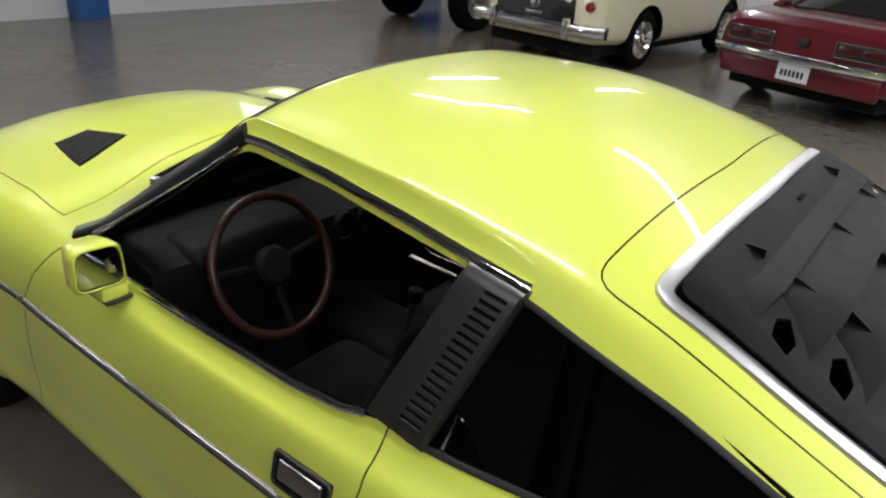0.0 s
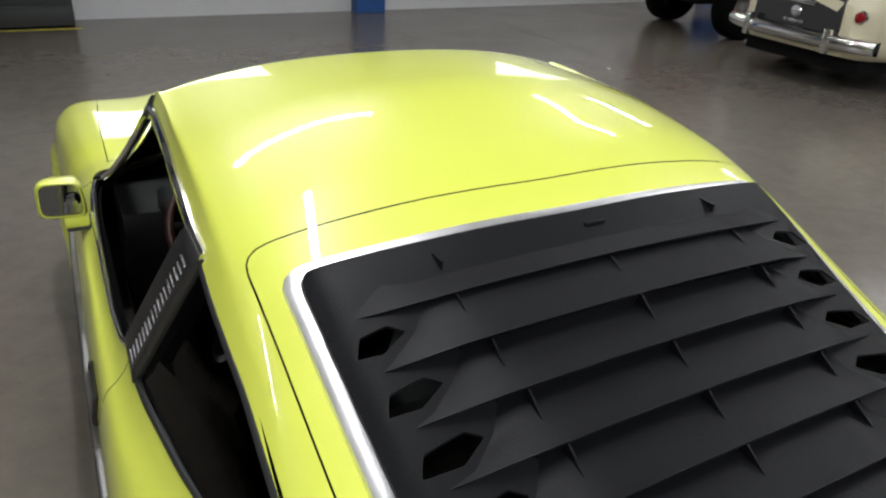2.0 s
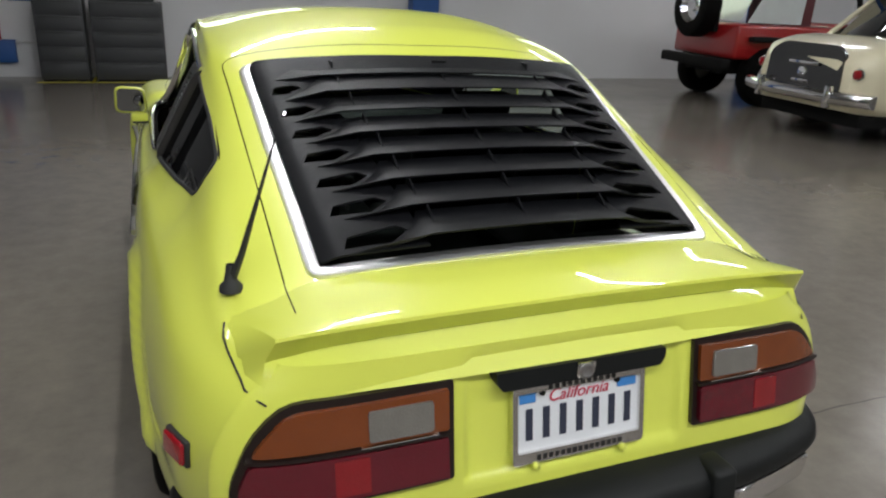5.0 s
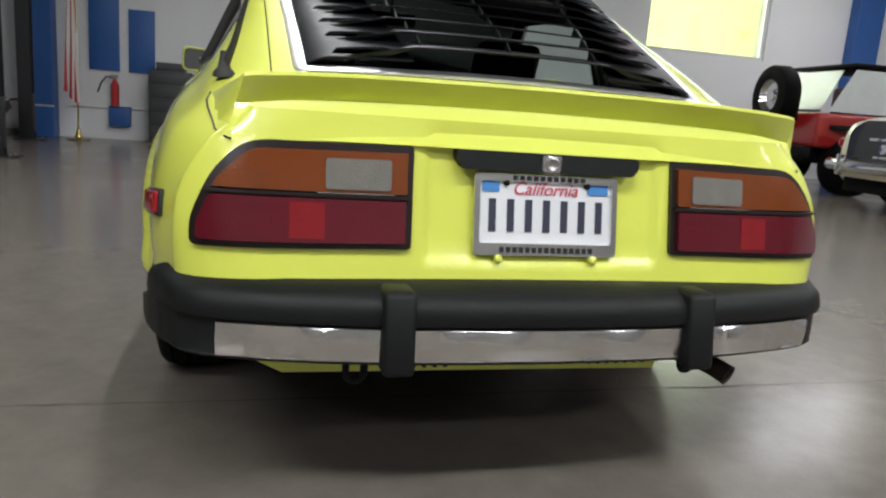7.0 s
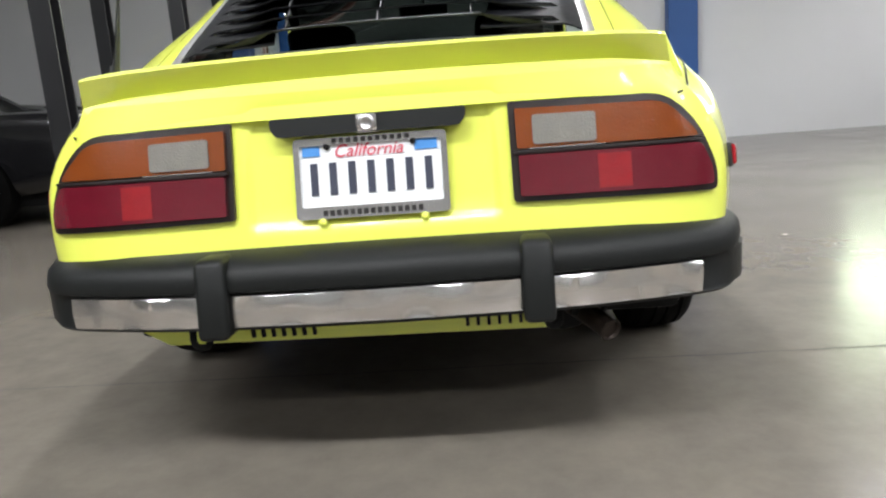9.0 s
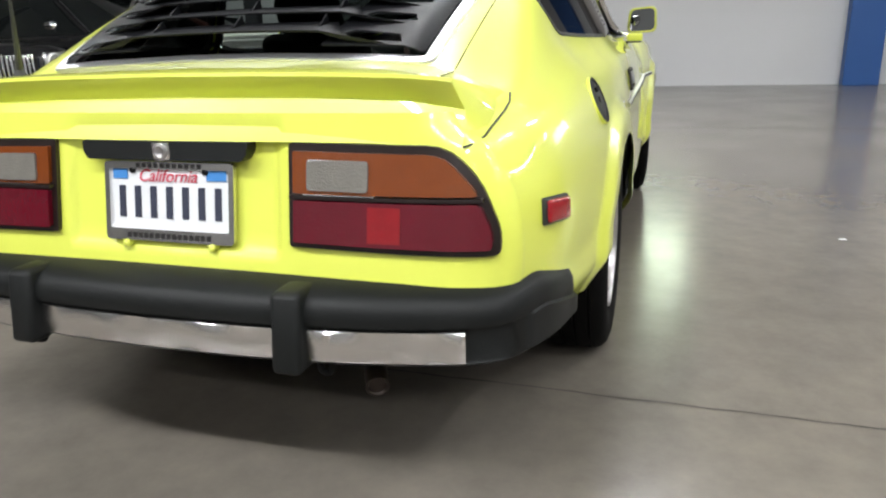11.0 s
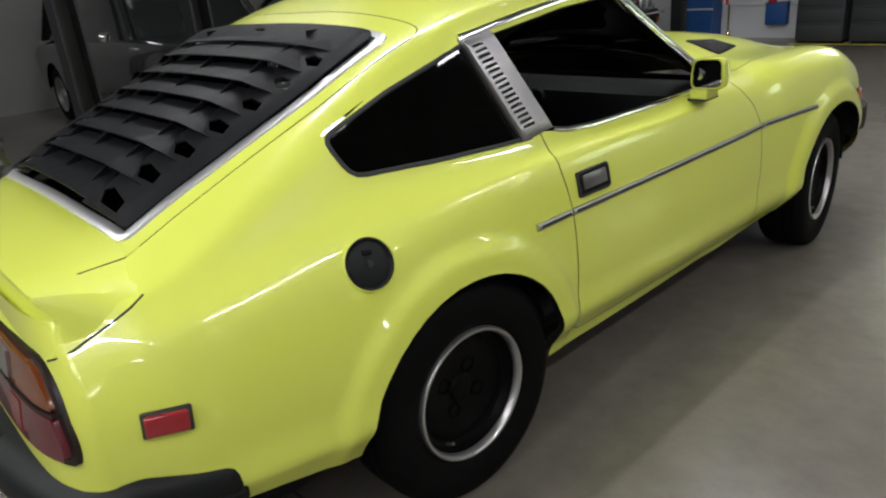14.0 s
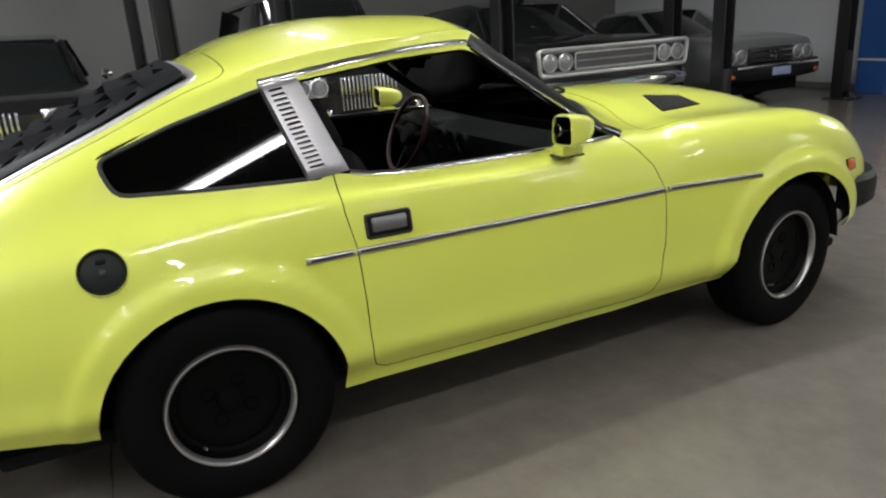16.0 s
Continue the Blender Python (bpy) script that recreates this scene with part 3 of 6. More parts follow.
bmesh.ops.delete(sheet, geom=score(sheet, HATCH_GLASS, (0, 1), above), context="FACES")
hatch_piece = panel(sheet, HATCH, (0, 1), above, 0.003)
hood_piece = panel(sheet, HOOD, (0, 1), lambda c: c.z > 0.55 and c.y > 1.5, 0.0035)
linings = [(sheet.copy(), "inner_shell"), (doors[1].copy(), "door_card"), (doors[-1].copy(), "door_card"), (hatch_piece.copy(), "hatch_lining"), (hood_piece.copy(), "hood_lining")]
sheet_part("body_shell", sheet, YELLOW, car, "glossy lime yellow body shell")
right_door = sheet_part("door", doors[1], YELLOW, car, "lime yellow door with its window down")
left_door = sheet_part("door", doors[-1], YELLOW, car, "lime yellow door with its window down")
hatch = sheet_part("hatch", hatch_piece, YELLOW, car, "lime yellow tailgate")
hood = sheet_part("hood", hood_piece, YELLOW, car, "lime yellow bonnet")
for bm, nm in linings:
    sheet_part(nm, bm, VINYL, car, "dark inner lining", 0.022)


def glass_patch(name, poly, put, material, parent, drop, label):
    """A pane that follows the body a little below its skin."""
    xs, ys = [p[0] for p in poly], [p[1] for p in poly]
    lay_bm = bmesh.new()
    big = inset(poly, -0.012)
    nx, ny = 14, 14
    x0, x1, y0, y1 = min(p[0] for p in big), max(p[0] for p in big), min(p[1] for p in big), max(p[1] for p in big)
    grid = {}
    for i in range(nx + 1):
        for j in range(ny + 1):
            p, n = put(x0 + (x1 - x0) * i / nx, y0 + (y1 - y0) * j / ny)
            if p is not None:
                grid[i, j] = lay_bm.verts.new(p - n * drop)
    for i in range(nx):
        for j in range(ny):
            q = [grid.get(k) for k in ((i, j), (i + 1, j), (i + 1, j + 1), (i, j + 1))]
            if all(q):
                lay_bm.faces.new(q)
    ax = (0, 1) if put is on_top else (1, 2)
    keep = set(score(lay_bm, big, ax, lambda c: True))
    bmesh.ops.delete(lay_bm, geom=[f for f in lay_bm.faces if f not in keep], context="FACES")
    ob = part(name, lay_bm, material, parent, label)
    return ob


glass_patch("windscreen", SCREEN, on_top, GLASS, car, 0.006, "clear curved windscreen")
glass_patch("hatch_window", HATCH_GLASS, on_top, HATCHGLASS, hatch, 0.006, "tinted tailgate glass")
part("windscreen_trim", band(SCREEN, on_top, 0.022, 0.006), TRIMBLACK, car, "dark rubber and chrome windscreen surround")
part("hatch_chrome_trim", band(HATCH_GLASS, on_top, 0.032, 0.008, shift=0.0), POLISHED, hatch, "polished bright metal trim round the tailgate glass")
for side in (1, -1):
    put = lambda y, z, s=side: on_side(y, z, s)
    door = right_door if side > 0 else left_door
    ring = [put(*q)[0] for q in QUARTER]
    curve = np.linalg.lstsq(np.array([(1, p.y, p.z, p.y * p.y, p.y * p.z) for p in ring]), np.array([p.x for p in ring]), rcond=None)[0]
    smooth_put = lambda y, z, c=curve, s=side: (Vector((float(c @ np.array((1, y, z, y * y, y * z))), y, z)), Vector((s, 0, 0)))
    glass_patch("quarter_window", QUARTER, smooth_put, DARKGLASS, car, 0.005, "dark tinted quarter window")
    part("quarter_rubber", band(QUARTER, put, 0.012, 0.003), RUBBER, car)
    # bright drip rail over the door and down the screen pillar
    part("drip_rail", band([(0.240, 1.190), (0.35, 1.205), (0.50, 1.226), (0.70, 1.247), (0.88, 1.257), (0.935, 1.255)], put, 0.022, 0.010, False), CHROME, car, "bright metal drip rail over the door")
    part("pillar_trim", band([(0.935, 1.252), (1.05, 1.168), (1.22, 1.048), (1.40, 0.928), (1.455, 0.897)], put, 0.050, 0.012, False, shift=0.018 * side), PILLAR, car, "black screen pillar trim with a slim bright edge")
    part("pillar_bead", band([(0.945, 1.238), (1.05, 1.160), (1.22, 1.040), (1.39, 0.922)], put, 0.007, 0.015, False, shift=-0.004 * side), CHROME, car, "slim bright bead")
    part("sill_moulding", band([(0.445, 0.921), (0.50, 0.909), (0.62, 0.900), (0.90, 0.898), (1.20, 0.898), (1.42, 0.902)], put, 0.018, 0.008, False), CHROME, door, "bright metal window sill strip")
    # side moulding in three lengths
    for nm, own, a, b in (("side_moulding", car, (0.262, 0.702), (0.404, 0.703)), ("side_moulding", door, (0.412, 0.703), (1.585, 0.700)), ("side_moulding", car, (1.600, 0.700), (2.045, 0.690))):
        part(nm, band([a, b], put, 0.020, 0.010, False, step=0.05), STEEL, own, "slim bright metal side strip with a dark core")
        part(nm + "_insert", band([(a[0] + 0.012, a[1]), (b[0] - 0.006, b[1])], put, 0.008, 0.004, False, lift=0.008, step=0.05), RUBBER, own)

# tail panel, lamps, spoiler
EDGE_Z = [0.36 + 0.02 * k for k in range(23)]
EDGE_X = [on_side(-0.8485, z)[0].x for z in EDGE_Z]


def tail_y(x, z):
    u = min(1.0, abs(x) / float(np.interp(z, EDGE_Z, EDGE_X)))
    d = 0.084 - 0.185 * (z - 0.56)
    def ease(a, b, v):
        t = min(1, max(0, (v - a) / (b - a)))
        return t * t * (3 - 2 * t)
    dip = 0.012 * ease(0.265, 0.245, abs(x)) * ease(0.530, 0.548, z) * ease(0.80, 0.77, z)
    return -0.849 - d * (1 - u**8) ** 0.62 + dip


def tail_panel():
    bm = bmesh.new()
    zs = [0.40, 0.44, 0.48, 0.515, 0.53, 0.54, 0.55, 0.58, 0.61, 0.64, 0.67, 0.70, 0.73, 0.75, 0.77, 0.79, 0.81]
    us = sorted(set([k / 34 for k in range(-34, 35)] + [s * v for s in (-1, 1) for v in (0.335, 0.34, 0.36, 0.365, 0.978, 0.985, 0.991, 0.995, 0.998)]))
    rows = []
    for z in zs:
        xe = float(np.interp(z, EDGE_Z, EDGE_X))
        rows.append([bm.verts.new((u * xe, tail_y(u * xe, z), z)) for u in us])
    for a, b in zip(rows, rows[1:]):
        for k in range(len(us) - 1):
            bm.faces.new((a[k], a[k + 1], b[k + 1], b[k]))
    return bm


part("tail_panel", tail_panel(), YELLOW, car, "lime yellow tail panel")


def tail_patch(poly, proud, depth, nx=16, nz=5):
    """A plate that follows the tail panel, with a rim."""
    bm = bmesh.new()
    x0, x1, z0, z1 = min(p[0] for p in poly), max(p[0] for p in poly), min(p[1] for p in poly), max(p[1] for p in poly)
    g = [[bm.verts.new((x0 + (x1 - x0) * i / nx, tail_y(x0 + (x1 - x0) * i / nx, z0 + (z1 - z0) * j / nz) - proud, z0 + (z1 - z0) * j / nz)) for j in range(nz + 1)] for i in range(nx + 1)]
    for i in range(nx):
        for j in range(nz):
            bm.faces.new((g[i][j], g[i + 1][j], g[i + 1][j + 1], g[i][j + 1]))
    core = set(score(bm, poly, (0, 2), lambda c: True))
    bmesh.ops.delete(bm, geom=[f for f in bm.faces if f not in core], context="FACES")
    made = bmesh.ops.extrude_face_region(bm, geom=bm.faces[:])
    for v in made["geom"]:
        if isinstance(v, bmesh.types.BMVert):
            v.co.y += depth
    return bm


for s in (1, -1):
    mir = lambda pts: [(s * x, z) for x, z in pts]
    lamp = part("tail_lamp", tail_patch(mir(rounded([(0.284, 0.756), (0.600, 0.752), (0.664, 0.690), (0.700, 0.600), (0.700, 0.552), (0.286, 0.558)], [.008, .04, .05, .05, .014, .008], 3)), 0.010, 0.035), LAMPCASE, car, "tail lamp with dark frame, amber, clear and red lenses")
    part("amber_lens", tail_patch(mir(rounded([(0.297, 0.742), (0.595, 0.737), (0.650, 0.680), (0.661, 0.663), (0.298, 0.663)], [.004, .03, .03, .008, .004], 3)), 0.019, 0.018), AMBER, lamp, "amber indicator lens")
    part("reversing_lens", tail_patch(mir(rounded([(0.330, 0.728), (0.455, 0.726), (0.455, 0.669), (0.330, 0.670)], .006, 2)), 0.024, 0.012), CLEARLENS, lamp, "greyish clear reversing lens")
    part("red_lens", tail_patch(mir(rounded([(0.300, 0.650), (0.664, 0.650), (0.687, 0.600), (0.688, 0.566), (0.300, 0.570)], [.004, .012, .03, .010, .004], 3)), 0.022, 0.020), REDLENS, lamp, "deep red stop lens")
    part("reflector", tail_patch(mir([(0.455, 0.643), (0.520, 0.643), (0.520, 0.576), (0.455, 0.576)]), 0.0235, 0.003, 2, 2), REFLECT, lamp, "brighter red reflector patch")
    part("lens_rib", tail_patch(mir([(0.292, 0.660), (0.670, 0.660), (0.671, 0.654), (0.292, 0.654)]), 0.024, 0.018), LAMPCASE, lamp)
    part("chrome_bead", tail_patch(mir([(0.322, 0.6635), (0.470, 0.6632), (0.470, 0.6612), (0.322, 0.6615)]), 0.026, 0.006), CHROME, lamp, "thin bright bead")

SPOILER = {0.0: [(-0.640, .905), (-0.78, .893), (-0.853, .893), (-0.884, .889), (-0.886, .882), (-0.852, .838), (-0.874, .802), (-0.910, .757)],
           0.30: [(-0.640, .900), (-0.78, .889), (-0.853, .890), (-0.883, .886), (-0.885, .879), (-0.850, .835), (-0.871, .800), (-0.906, .757)],
           0.50: [(-0.640, .885), (-0.78, .878), (-0.850, .883), (-0.880, .880), (-0.882, .873), (-0.847, .828), (-0.865, .796), (-0.894, .755)],
           0.60: [(-0.650, .856), (-0.77, .856), (-0.845, .868), (-0.876, .872), (-0.878, .866), (-0.846, .816), (-0.859, .790), (-0.880, .752)]}
TIP = [(0.655, -0.655, .842), (0.640, -0.74, .841), (0.616, -0.83, .862), (0.606, -0.872, .870), (0.607, -0.875, .864), (0.622, -0.845, .812), (0.628, -0.856, .786), (0.630, -0.876, .751)]
FOOT = [(0.668, -0.668, .838), (0.674, -0.70, .828), (0.670, -0.745, .806), (0.668, -0.765, .797), (0.667, -0.775, .792), (0.660, -0.815, .774), (0.650, -0.845, .761), (0.632, -0.884, .749)]


def spoiler_rows(at):
    xs = sorted(SPOILER)
    table = np.array([[c for q in SPOILER[x] for c in q] for x in xs])
    return [[(x, y, z) for y, z in r] for x, r in zip(at, hermite(xs, table, np.array(at)).reshape(len(at), 8, 2))]


def spoiler_piece(rows, core=0.80):
    bm = bmesh.new()
    grid = [[bm.verts.new(p) for p in r] + [bm.verts.new((r[0][0], -0.70, min(core, r[0][2] - 0.03)))] for r in rows]
    for a, b in zip(grid, grid[1:]):
        for k in range(9):
            bm.faces.new((a[k], a[(k + 1) % 9], b[(k + 1) % 9], b[k]))
    bm.faces.new(grid[0])
    bm.faces.new(grid[-1])
    return bm


half = spoiler_rows([.1, .2, .3, .4, .5, .53, .56, .585]) + [TIP, FOOT]
part("rear_spoiler", spoiler_piece([[(-x, y, z) for x, y, z in r] for r in half[::-1]] + spoiler_rows([0]) + half), YELLOW, hatch, "lime yellow ducktail spoiler on the tailgate")
for s in (1, -1):
    top_line = spoiler_rows([.553])[0][:3]
    part("tailgate_joint", tube([(s * x, y, z + 0.0006) for x, y, z in densify(top_line[:2], 0.02, False)], 0.0013, 6), RUBBER, car, "fine dark joint line")
    pts = [on_side(y, z, s)[0] + on_side(y, z, s)[1] * 0.001 for y, z in ((-0.70, 0.829), (-0.73, 0.814), (-0.76, 0.800), (-0.79, 0.786), (-0.82, 0.773), (-0.842, 0.763))]
    part("spoiler_joint", tube([tuple(q) for q in pts] + [(s * 0.640, -0.868, 0.752), (s * 0.628, -0.884, 0.749)], 0.0022, 6), RUBBER, car, "dark joint beside the spoiler")

# number plate and its light bar
plate = part("number_plate", tail_patch(rounded([(-0.153, 0.708), (0.153, 0.708), (0.153, 0.556), (-0.153, 0.556)], .010, 3), 0.012, 0.004, 8, 4), PLATE, car, "white licence plate with dark bars")
bm = bmesh.new()
outer, inner = rounded([(-0.158, 0.713), (0.158, 0.713), (0.158, 0.550), (-0.158, 0.550)], .010, 3), rounded([(-0.146, 0.698), (0.146, 0.698), (0.146, 0.574), (-0.146, 0.574)], .006, 3)
put_tail = lambda x, z, d: (x, tail_y(x, z) - d, z)
fo, fi, bo, bi = [[bm.verts.new(put_tail(x, z, d)) for x, z in q] for q, d in ((outer, 0.019), (inner, 0.019), (outer, 0.008), (inner, 0.010))]
for k in range(len(outer)):
    j = (k + 1) % len(outer)
    for a, b in ((fo, fi), (bo, fo), (fi, bi)):
        bm.faces.new((a[k], a[j], b[j], b[k]))
part("plate_frame", bm, ALU, plate, "grey metal plate surround")
for k in range(7):
    x = -0.118 + k * 0.0394
    part("plate_bar", tail_patch([(x - 0.0075, 0.662), (x + 0.0075, 0.662), (x + 0.0075, 0.597), (x - 0.0075, 0.597)], 0.0145, 0.003, 1, 1), INK, plate, "dark blue bar")
part("plate_sticker", tail_patch([(0.092, 0.697), (0.138, 0.697), (0.138, 0.676), (0.092, 0.676)], 0.0145, 0.003, 1, 1), PBLUE, plate, "blue sticker")
part("plate_sticker", tail_patch([(-0.140, 0.696), (-0.104, 0.696), (-0.104, 0.676), (-0.140, 0.676)], 0.0145, 0.003, 1, 1), PBLUE, plate, "pale blue sticker")
for k in range(15):
    x = -0.098 + k * 0.0140
    part("frame_bar", tail_patch([(x - 0.0045, 0.567), (x + 0.0045, 0.567), (x + 0.0045, 0.556), (x - 0.0045, 0.556)], 0.0205, 0.003, 1, 1), TRIMBLACK, plate, "dark bar on the surround")
for k in range(11):
    x = -0.072 + k * 0.0150
    part("frame_bar", tail_patch([(x - 0.0045, 0.710), (x + 0.0045, 0.710), (x + 0.0045, 0.701), (x - 0.0045, 0.701)], 0.0205, 0.003, 1, 1), TRIMBLACK, plate, "dark bar on the surround")
text = bpy.data.curves.new("state_name", "FONT")
text.body, text.size, text.align_x, text.align_y, text.extrude, text.shear = "California", 0.037, "CENTER", "CENTER", 0.0006, 0.3
text.materials.append(PRED)
word = new("state_name", text)
word.parent, word.matrix_local = plate, pose(-0.004, tail_y(0, 0.686) - 0.015, 0.683, 79.5)
for x in (-0.105, 0.105):
    part("plate_foot", lathe([(0.0, 0.009), (-0.02, 0.009), (-0.024, 0.004)], (x, tail_y(x, 0.543), 0.543), "y", 12, True), YELLOW, plate, "yellow plate foot")
    part("plate_screw", lathe([(0.0, 0.007), (-0.006, 0.006), (-0.008, 0.002)], (x * 0.85, tail_y(x, 0.695) - 0.013, 0.694), "y", 10, True), BLACK, plate)
bar = part("plate_light_bar", tail_patch(rounded([(-0.200, 0.757), (0.200, 0.757), (0.199, 0.736), (0.186, 0.719), (-0.186, 0.719), (-0.199, 0.736)], .006, 2), 0.034, 0.05, 10, 3), BUMPER, car, "black plate light bar with a lock")
part("lock", lathe([(0, 0.017), (-0.006, 0.017), (-0.008, 0.012), (-0.004, 0.006), (-0.004, 0.001)], (0, tail_y(0, .737) - 0.034, 0.737), "y", 18), STEEL, bar, "metal lock barrel")
part("lock_badge", boxed(-0.021, 0.021, tail_y(0, .737) - 0.037, tail_y(0, .737) - 0.033, 0.717, 0.755, 0.003), ALU, bar)

# rear bumper along its plan line
PLAN = [(0, -1.045), (0.2, -1.040), (0.38, -1.026), (0.52, -1.004), (0.645, -0.972), (0.705, -0.942), (0.738, -0.903), (0.763, -0.848), (0.785, -0.782), (0.800, -0.70), (0.806, -0.655), (0.804, -0.632)]
SEC = [(-0.115, .502), (-0.062, .497), (-0.024, .484), (-0.006, .468), (0.0, .442), (-0.003, .429), (-0.014, .425), (-0.014, .360), (-0.010, .354), (-0.016, .348), (-0.05, .345), (-0.11, .347)]


def plan_frame(s):
    """Place and outward way at a length s along the bumper's plan, from the middle out."""
    pts = catmull(PLAN, 6)
    d = np.concatenate([[0], np.cumsum(np.linalg.norm(np.diff(pts, axis=0), axis=1))])
    p = np.array([np.interp(s, d, pts[:, 0]), np.interp(s, d, pts[:, 1])])
    q = np.array([np.interp(s + 0.01, d, pts[:, 0]), np.interp(s + 0.01, d, pts[:, 1])])
    if s + 0.01 > d[-1]:
        q, p0 = p, np.array([np.interp(s - 0.01, d, pts[:, 0]), np.interp(s - 0.01, d, pts[:, 1])])
        t = q - p0
    else:
        t = q - p
    t = t / np.linalg.norm(t)
    return p, np.array([t[1], -t[0]]), d[-1]


def bumper_mesh():
    bm = bmesh.new()
    _, _, total = plan_frame(0)
    stops = np.concatenate([np.linspace(0, 0.6, 14), np.linspace(0.63, total, 26)])
    rings = []
    for s in stops:
        p, n, _ = plan_frame(s)
        side = min(1, max(0, (s - 0.74) / (total - 0.74)))
        end = min(1, max(0, (s - total + 0.03) / 0.03))
        ring = []
        for out, z in SEC:
            if z > 0.41:
                z = z + 0.036 * min(1, side * 2.6) - 0.075 * side
            z = 0.41 + (z - 0.41) * (1 - 0.22 * end**2)
            out = out * (1 - 0.62 * side) + (0.014 * min(1, side * 5) if out == -0.014 else 0) - 0.012 * end**2
            q = p + n * out
            ring.append((q[0], q[1], z))
        rings.append(ring)
    full = [[(-x, y, z) for x, y, z in r] for r in rings[:0:-1]] + rings
    grid = [[bm.verts.new(c) for c in r] for r in full]
    m = len(SEC)
    for a, b in zip(grid, grid[1:]):
        for k in range(m):
            bm.faces.new((a[k], a[(k + 1) % m], b[(k + 1) % m], b[k]))
    bm.faces.new(grid[0])
    bm.faces.new(grid[-1])
    return bm


bumper = part("rear_bumper", bumper_mesh(), BUMPER, car, "black rubber rear bumper with metal strips")


def strip_mesh(x0, x1, z0, z1, out):
    bm = bmesh.new()
    grid = []
    for k in range(41):
        x = x0 + (x1 - x0) * k / 40
        p, n, _ = plan_frame(abs(x) * 1.004 + 0.0008 * abs(x))
        n = np.array([n[0] * (1 if x >= 0 else -1), n[1]])
        base = np.array([x, p[1]])
        ring = []
        for o, z in ((out - 0.016, z0), (out - 0.001, z0 + 0.001), (out, z0 + 0.006), (out + 0.0015, (z0 + z1) / 2), (out, z1 - 0.006), (out - 0.001, z1 - 0.001), (out - 0.016, z1)):
            wob = 0.0022 * math.sin(x * 23 + z * 40 + 1.0) + 0.0012 * math.sin(x * 51) + 0.0022 * math.exp(-((x + 0.02) / 0.04) ** 2)
            q = base + n * (o + (wob if z0 + 0.004 < z < z1 - 0.004 else 0))
            ring.append(bm.verts.new((q[0], q[1], z)))
        grid.append(ring)
    for a, b in zip(grid, grid[1:]):
        for k in range(6):
            bm.faces.new((a[k], a[k + 1], b[k + 1], b[k]))
    return bm


for a, b in ((-0.286, 0.286), (0.352, 0.648), (-0.648, -0.352)):
    part("metal_strip", strip_mesh(a, b, 0.357, 0.422, -0.002), ALU, bumper, "dull brushed metal bumper strip with shallow dents")
for s in (1, -1):
    bm = bmesh.new()
    box(bm, s * 0.288, s * 0.350, -1.062, -0.93, 0.338, 0.497, 0.012, 3)
    for v in bm.verts:
        if v.co.z > 0.45 and v.co.y < -1.0:
            v.co.y += (v.co.z - 0.45) * 0.55
    part("bumper_guard", bm, BUMPER, bumper, "black bumper guard")

# valance, tow eye, exhaust, underside
bm = slab([(-0.66, 0.40), (0.66, 0.40), (0.61, 0.322), (0.52, 0.325), (0.43, 0.350), (0.365, 0.335), (0.345, 0.262), (-0.52, 0.262), (-0.57, 0.285), (-0.64, 0.315)], 0.012, lambda a, b, d: (a, -0.885 + d + 0.10 * (abs(a) / 0.7) ** 4 + 0.25 * (0.40 - b), b))
valance = part("valance", bm, YELLOW, car, "lime yellow rear valance with slots")
for s in (-1, 1):
    for k in range(7):
        x = s * (0.172 + k * 0.0235)
        part("slot", slab([(x - 0.0035, 0.307), (x + 0.0035, 0.307), (x + 0.0035, 0.279), (x - 0.0035, 0.279)], 0.010, lambda a, b, d: (a, -0.887 + d + 0.10 * (abs(a) / 0.7) ** 4 + 0.25 * (0.40 - b), b)), BLACK, valance)
for x, r in ((-0.386, 0.018), (0.352, 0.013)):
    loop = [(x - r, -0.955, 0.350)] + [(x + r * math.cos(q), -0.960, 0.314 + r * math.sin(q)) for q in np.linspace(math.pi, 2 * math.pi, 9)] + [(x + r, -0.955, 0.350)]
    part("tow_eye", tube(loop, 0.0075, 8), BLACK, car, "black tow eye")
SCORCHED = mat("scorched steel", (0.028, 0.020, 0.016), 0.55, 0.7, vary=0.5, scale=18, bump=0.1, bscale=120)
pipe_line = [(0.40, -0.70, 0.292), (0.408, -0.80, 0.300), (0.425, -0.88, 0.304), (0.447, -0.935, 0.297), (0.462, -0.962, 0.288)]
exhaust = part("exhaust_pipe", tube(pipe_line, 0.023, 16), SCORCHED, car, "scorched steel exhaust tip turned outwards")
way = Vector((0.015, -0.027, -0.009)).normalized()
tip = part("tip_ring", lathe([(0.0, 0.0235), (0.006, 0.0245), (0.007, 0.021), (0.002, 0.018)], (0, 0, 0), "y", 18), SCORCHED, exhaust)
tip.matrix_local = Matrix.Translation(pipe_line[-1]) @ way.to_track_quat("Y", "Z").to_matrix().to_4x4()
part("exhaust_hanger", boxed(0.395, 0.425, -0.90, -0.87, 0.300, 0.372, 0.006), BLACK, car, "dark exhaust hanger")
part("hanger_strap", tube([(0.452, -0.90, 0.37), (0.470, -0.91, 0.33), (0.455, -0.92, 0.31)], 0.006, 6), BLACK, car, "dark rubber exhaust strap")
part("silencer", lathe([(-0.70, 0.03), (-0.69, 0.085), (-0.30, 0.085), (-0.28, 0.03)], (0.40, 0, 0.29), "y", 16), BLACK, car, "dark silencer")
part("floor_pan", boxed(-0.70, 0.70, -0.62, 2.75, 0.22, 0.27, 0.02), BLACK, car, "dark underside")
part("boot_back", boxed(-0.60, 0.60, -0.835, -0.82, 0.38, 0.745), BLACK, car)
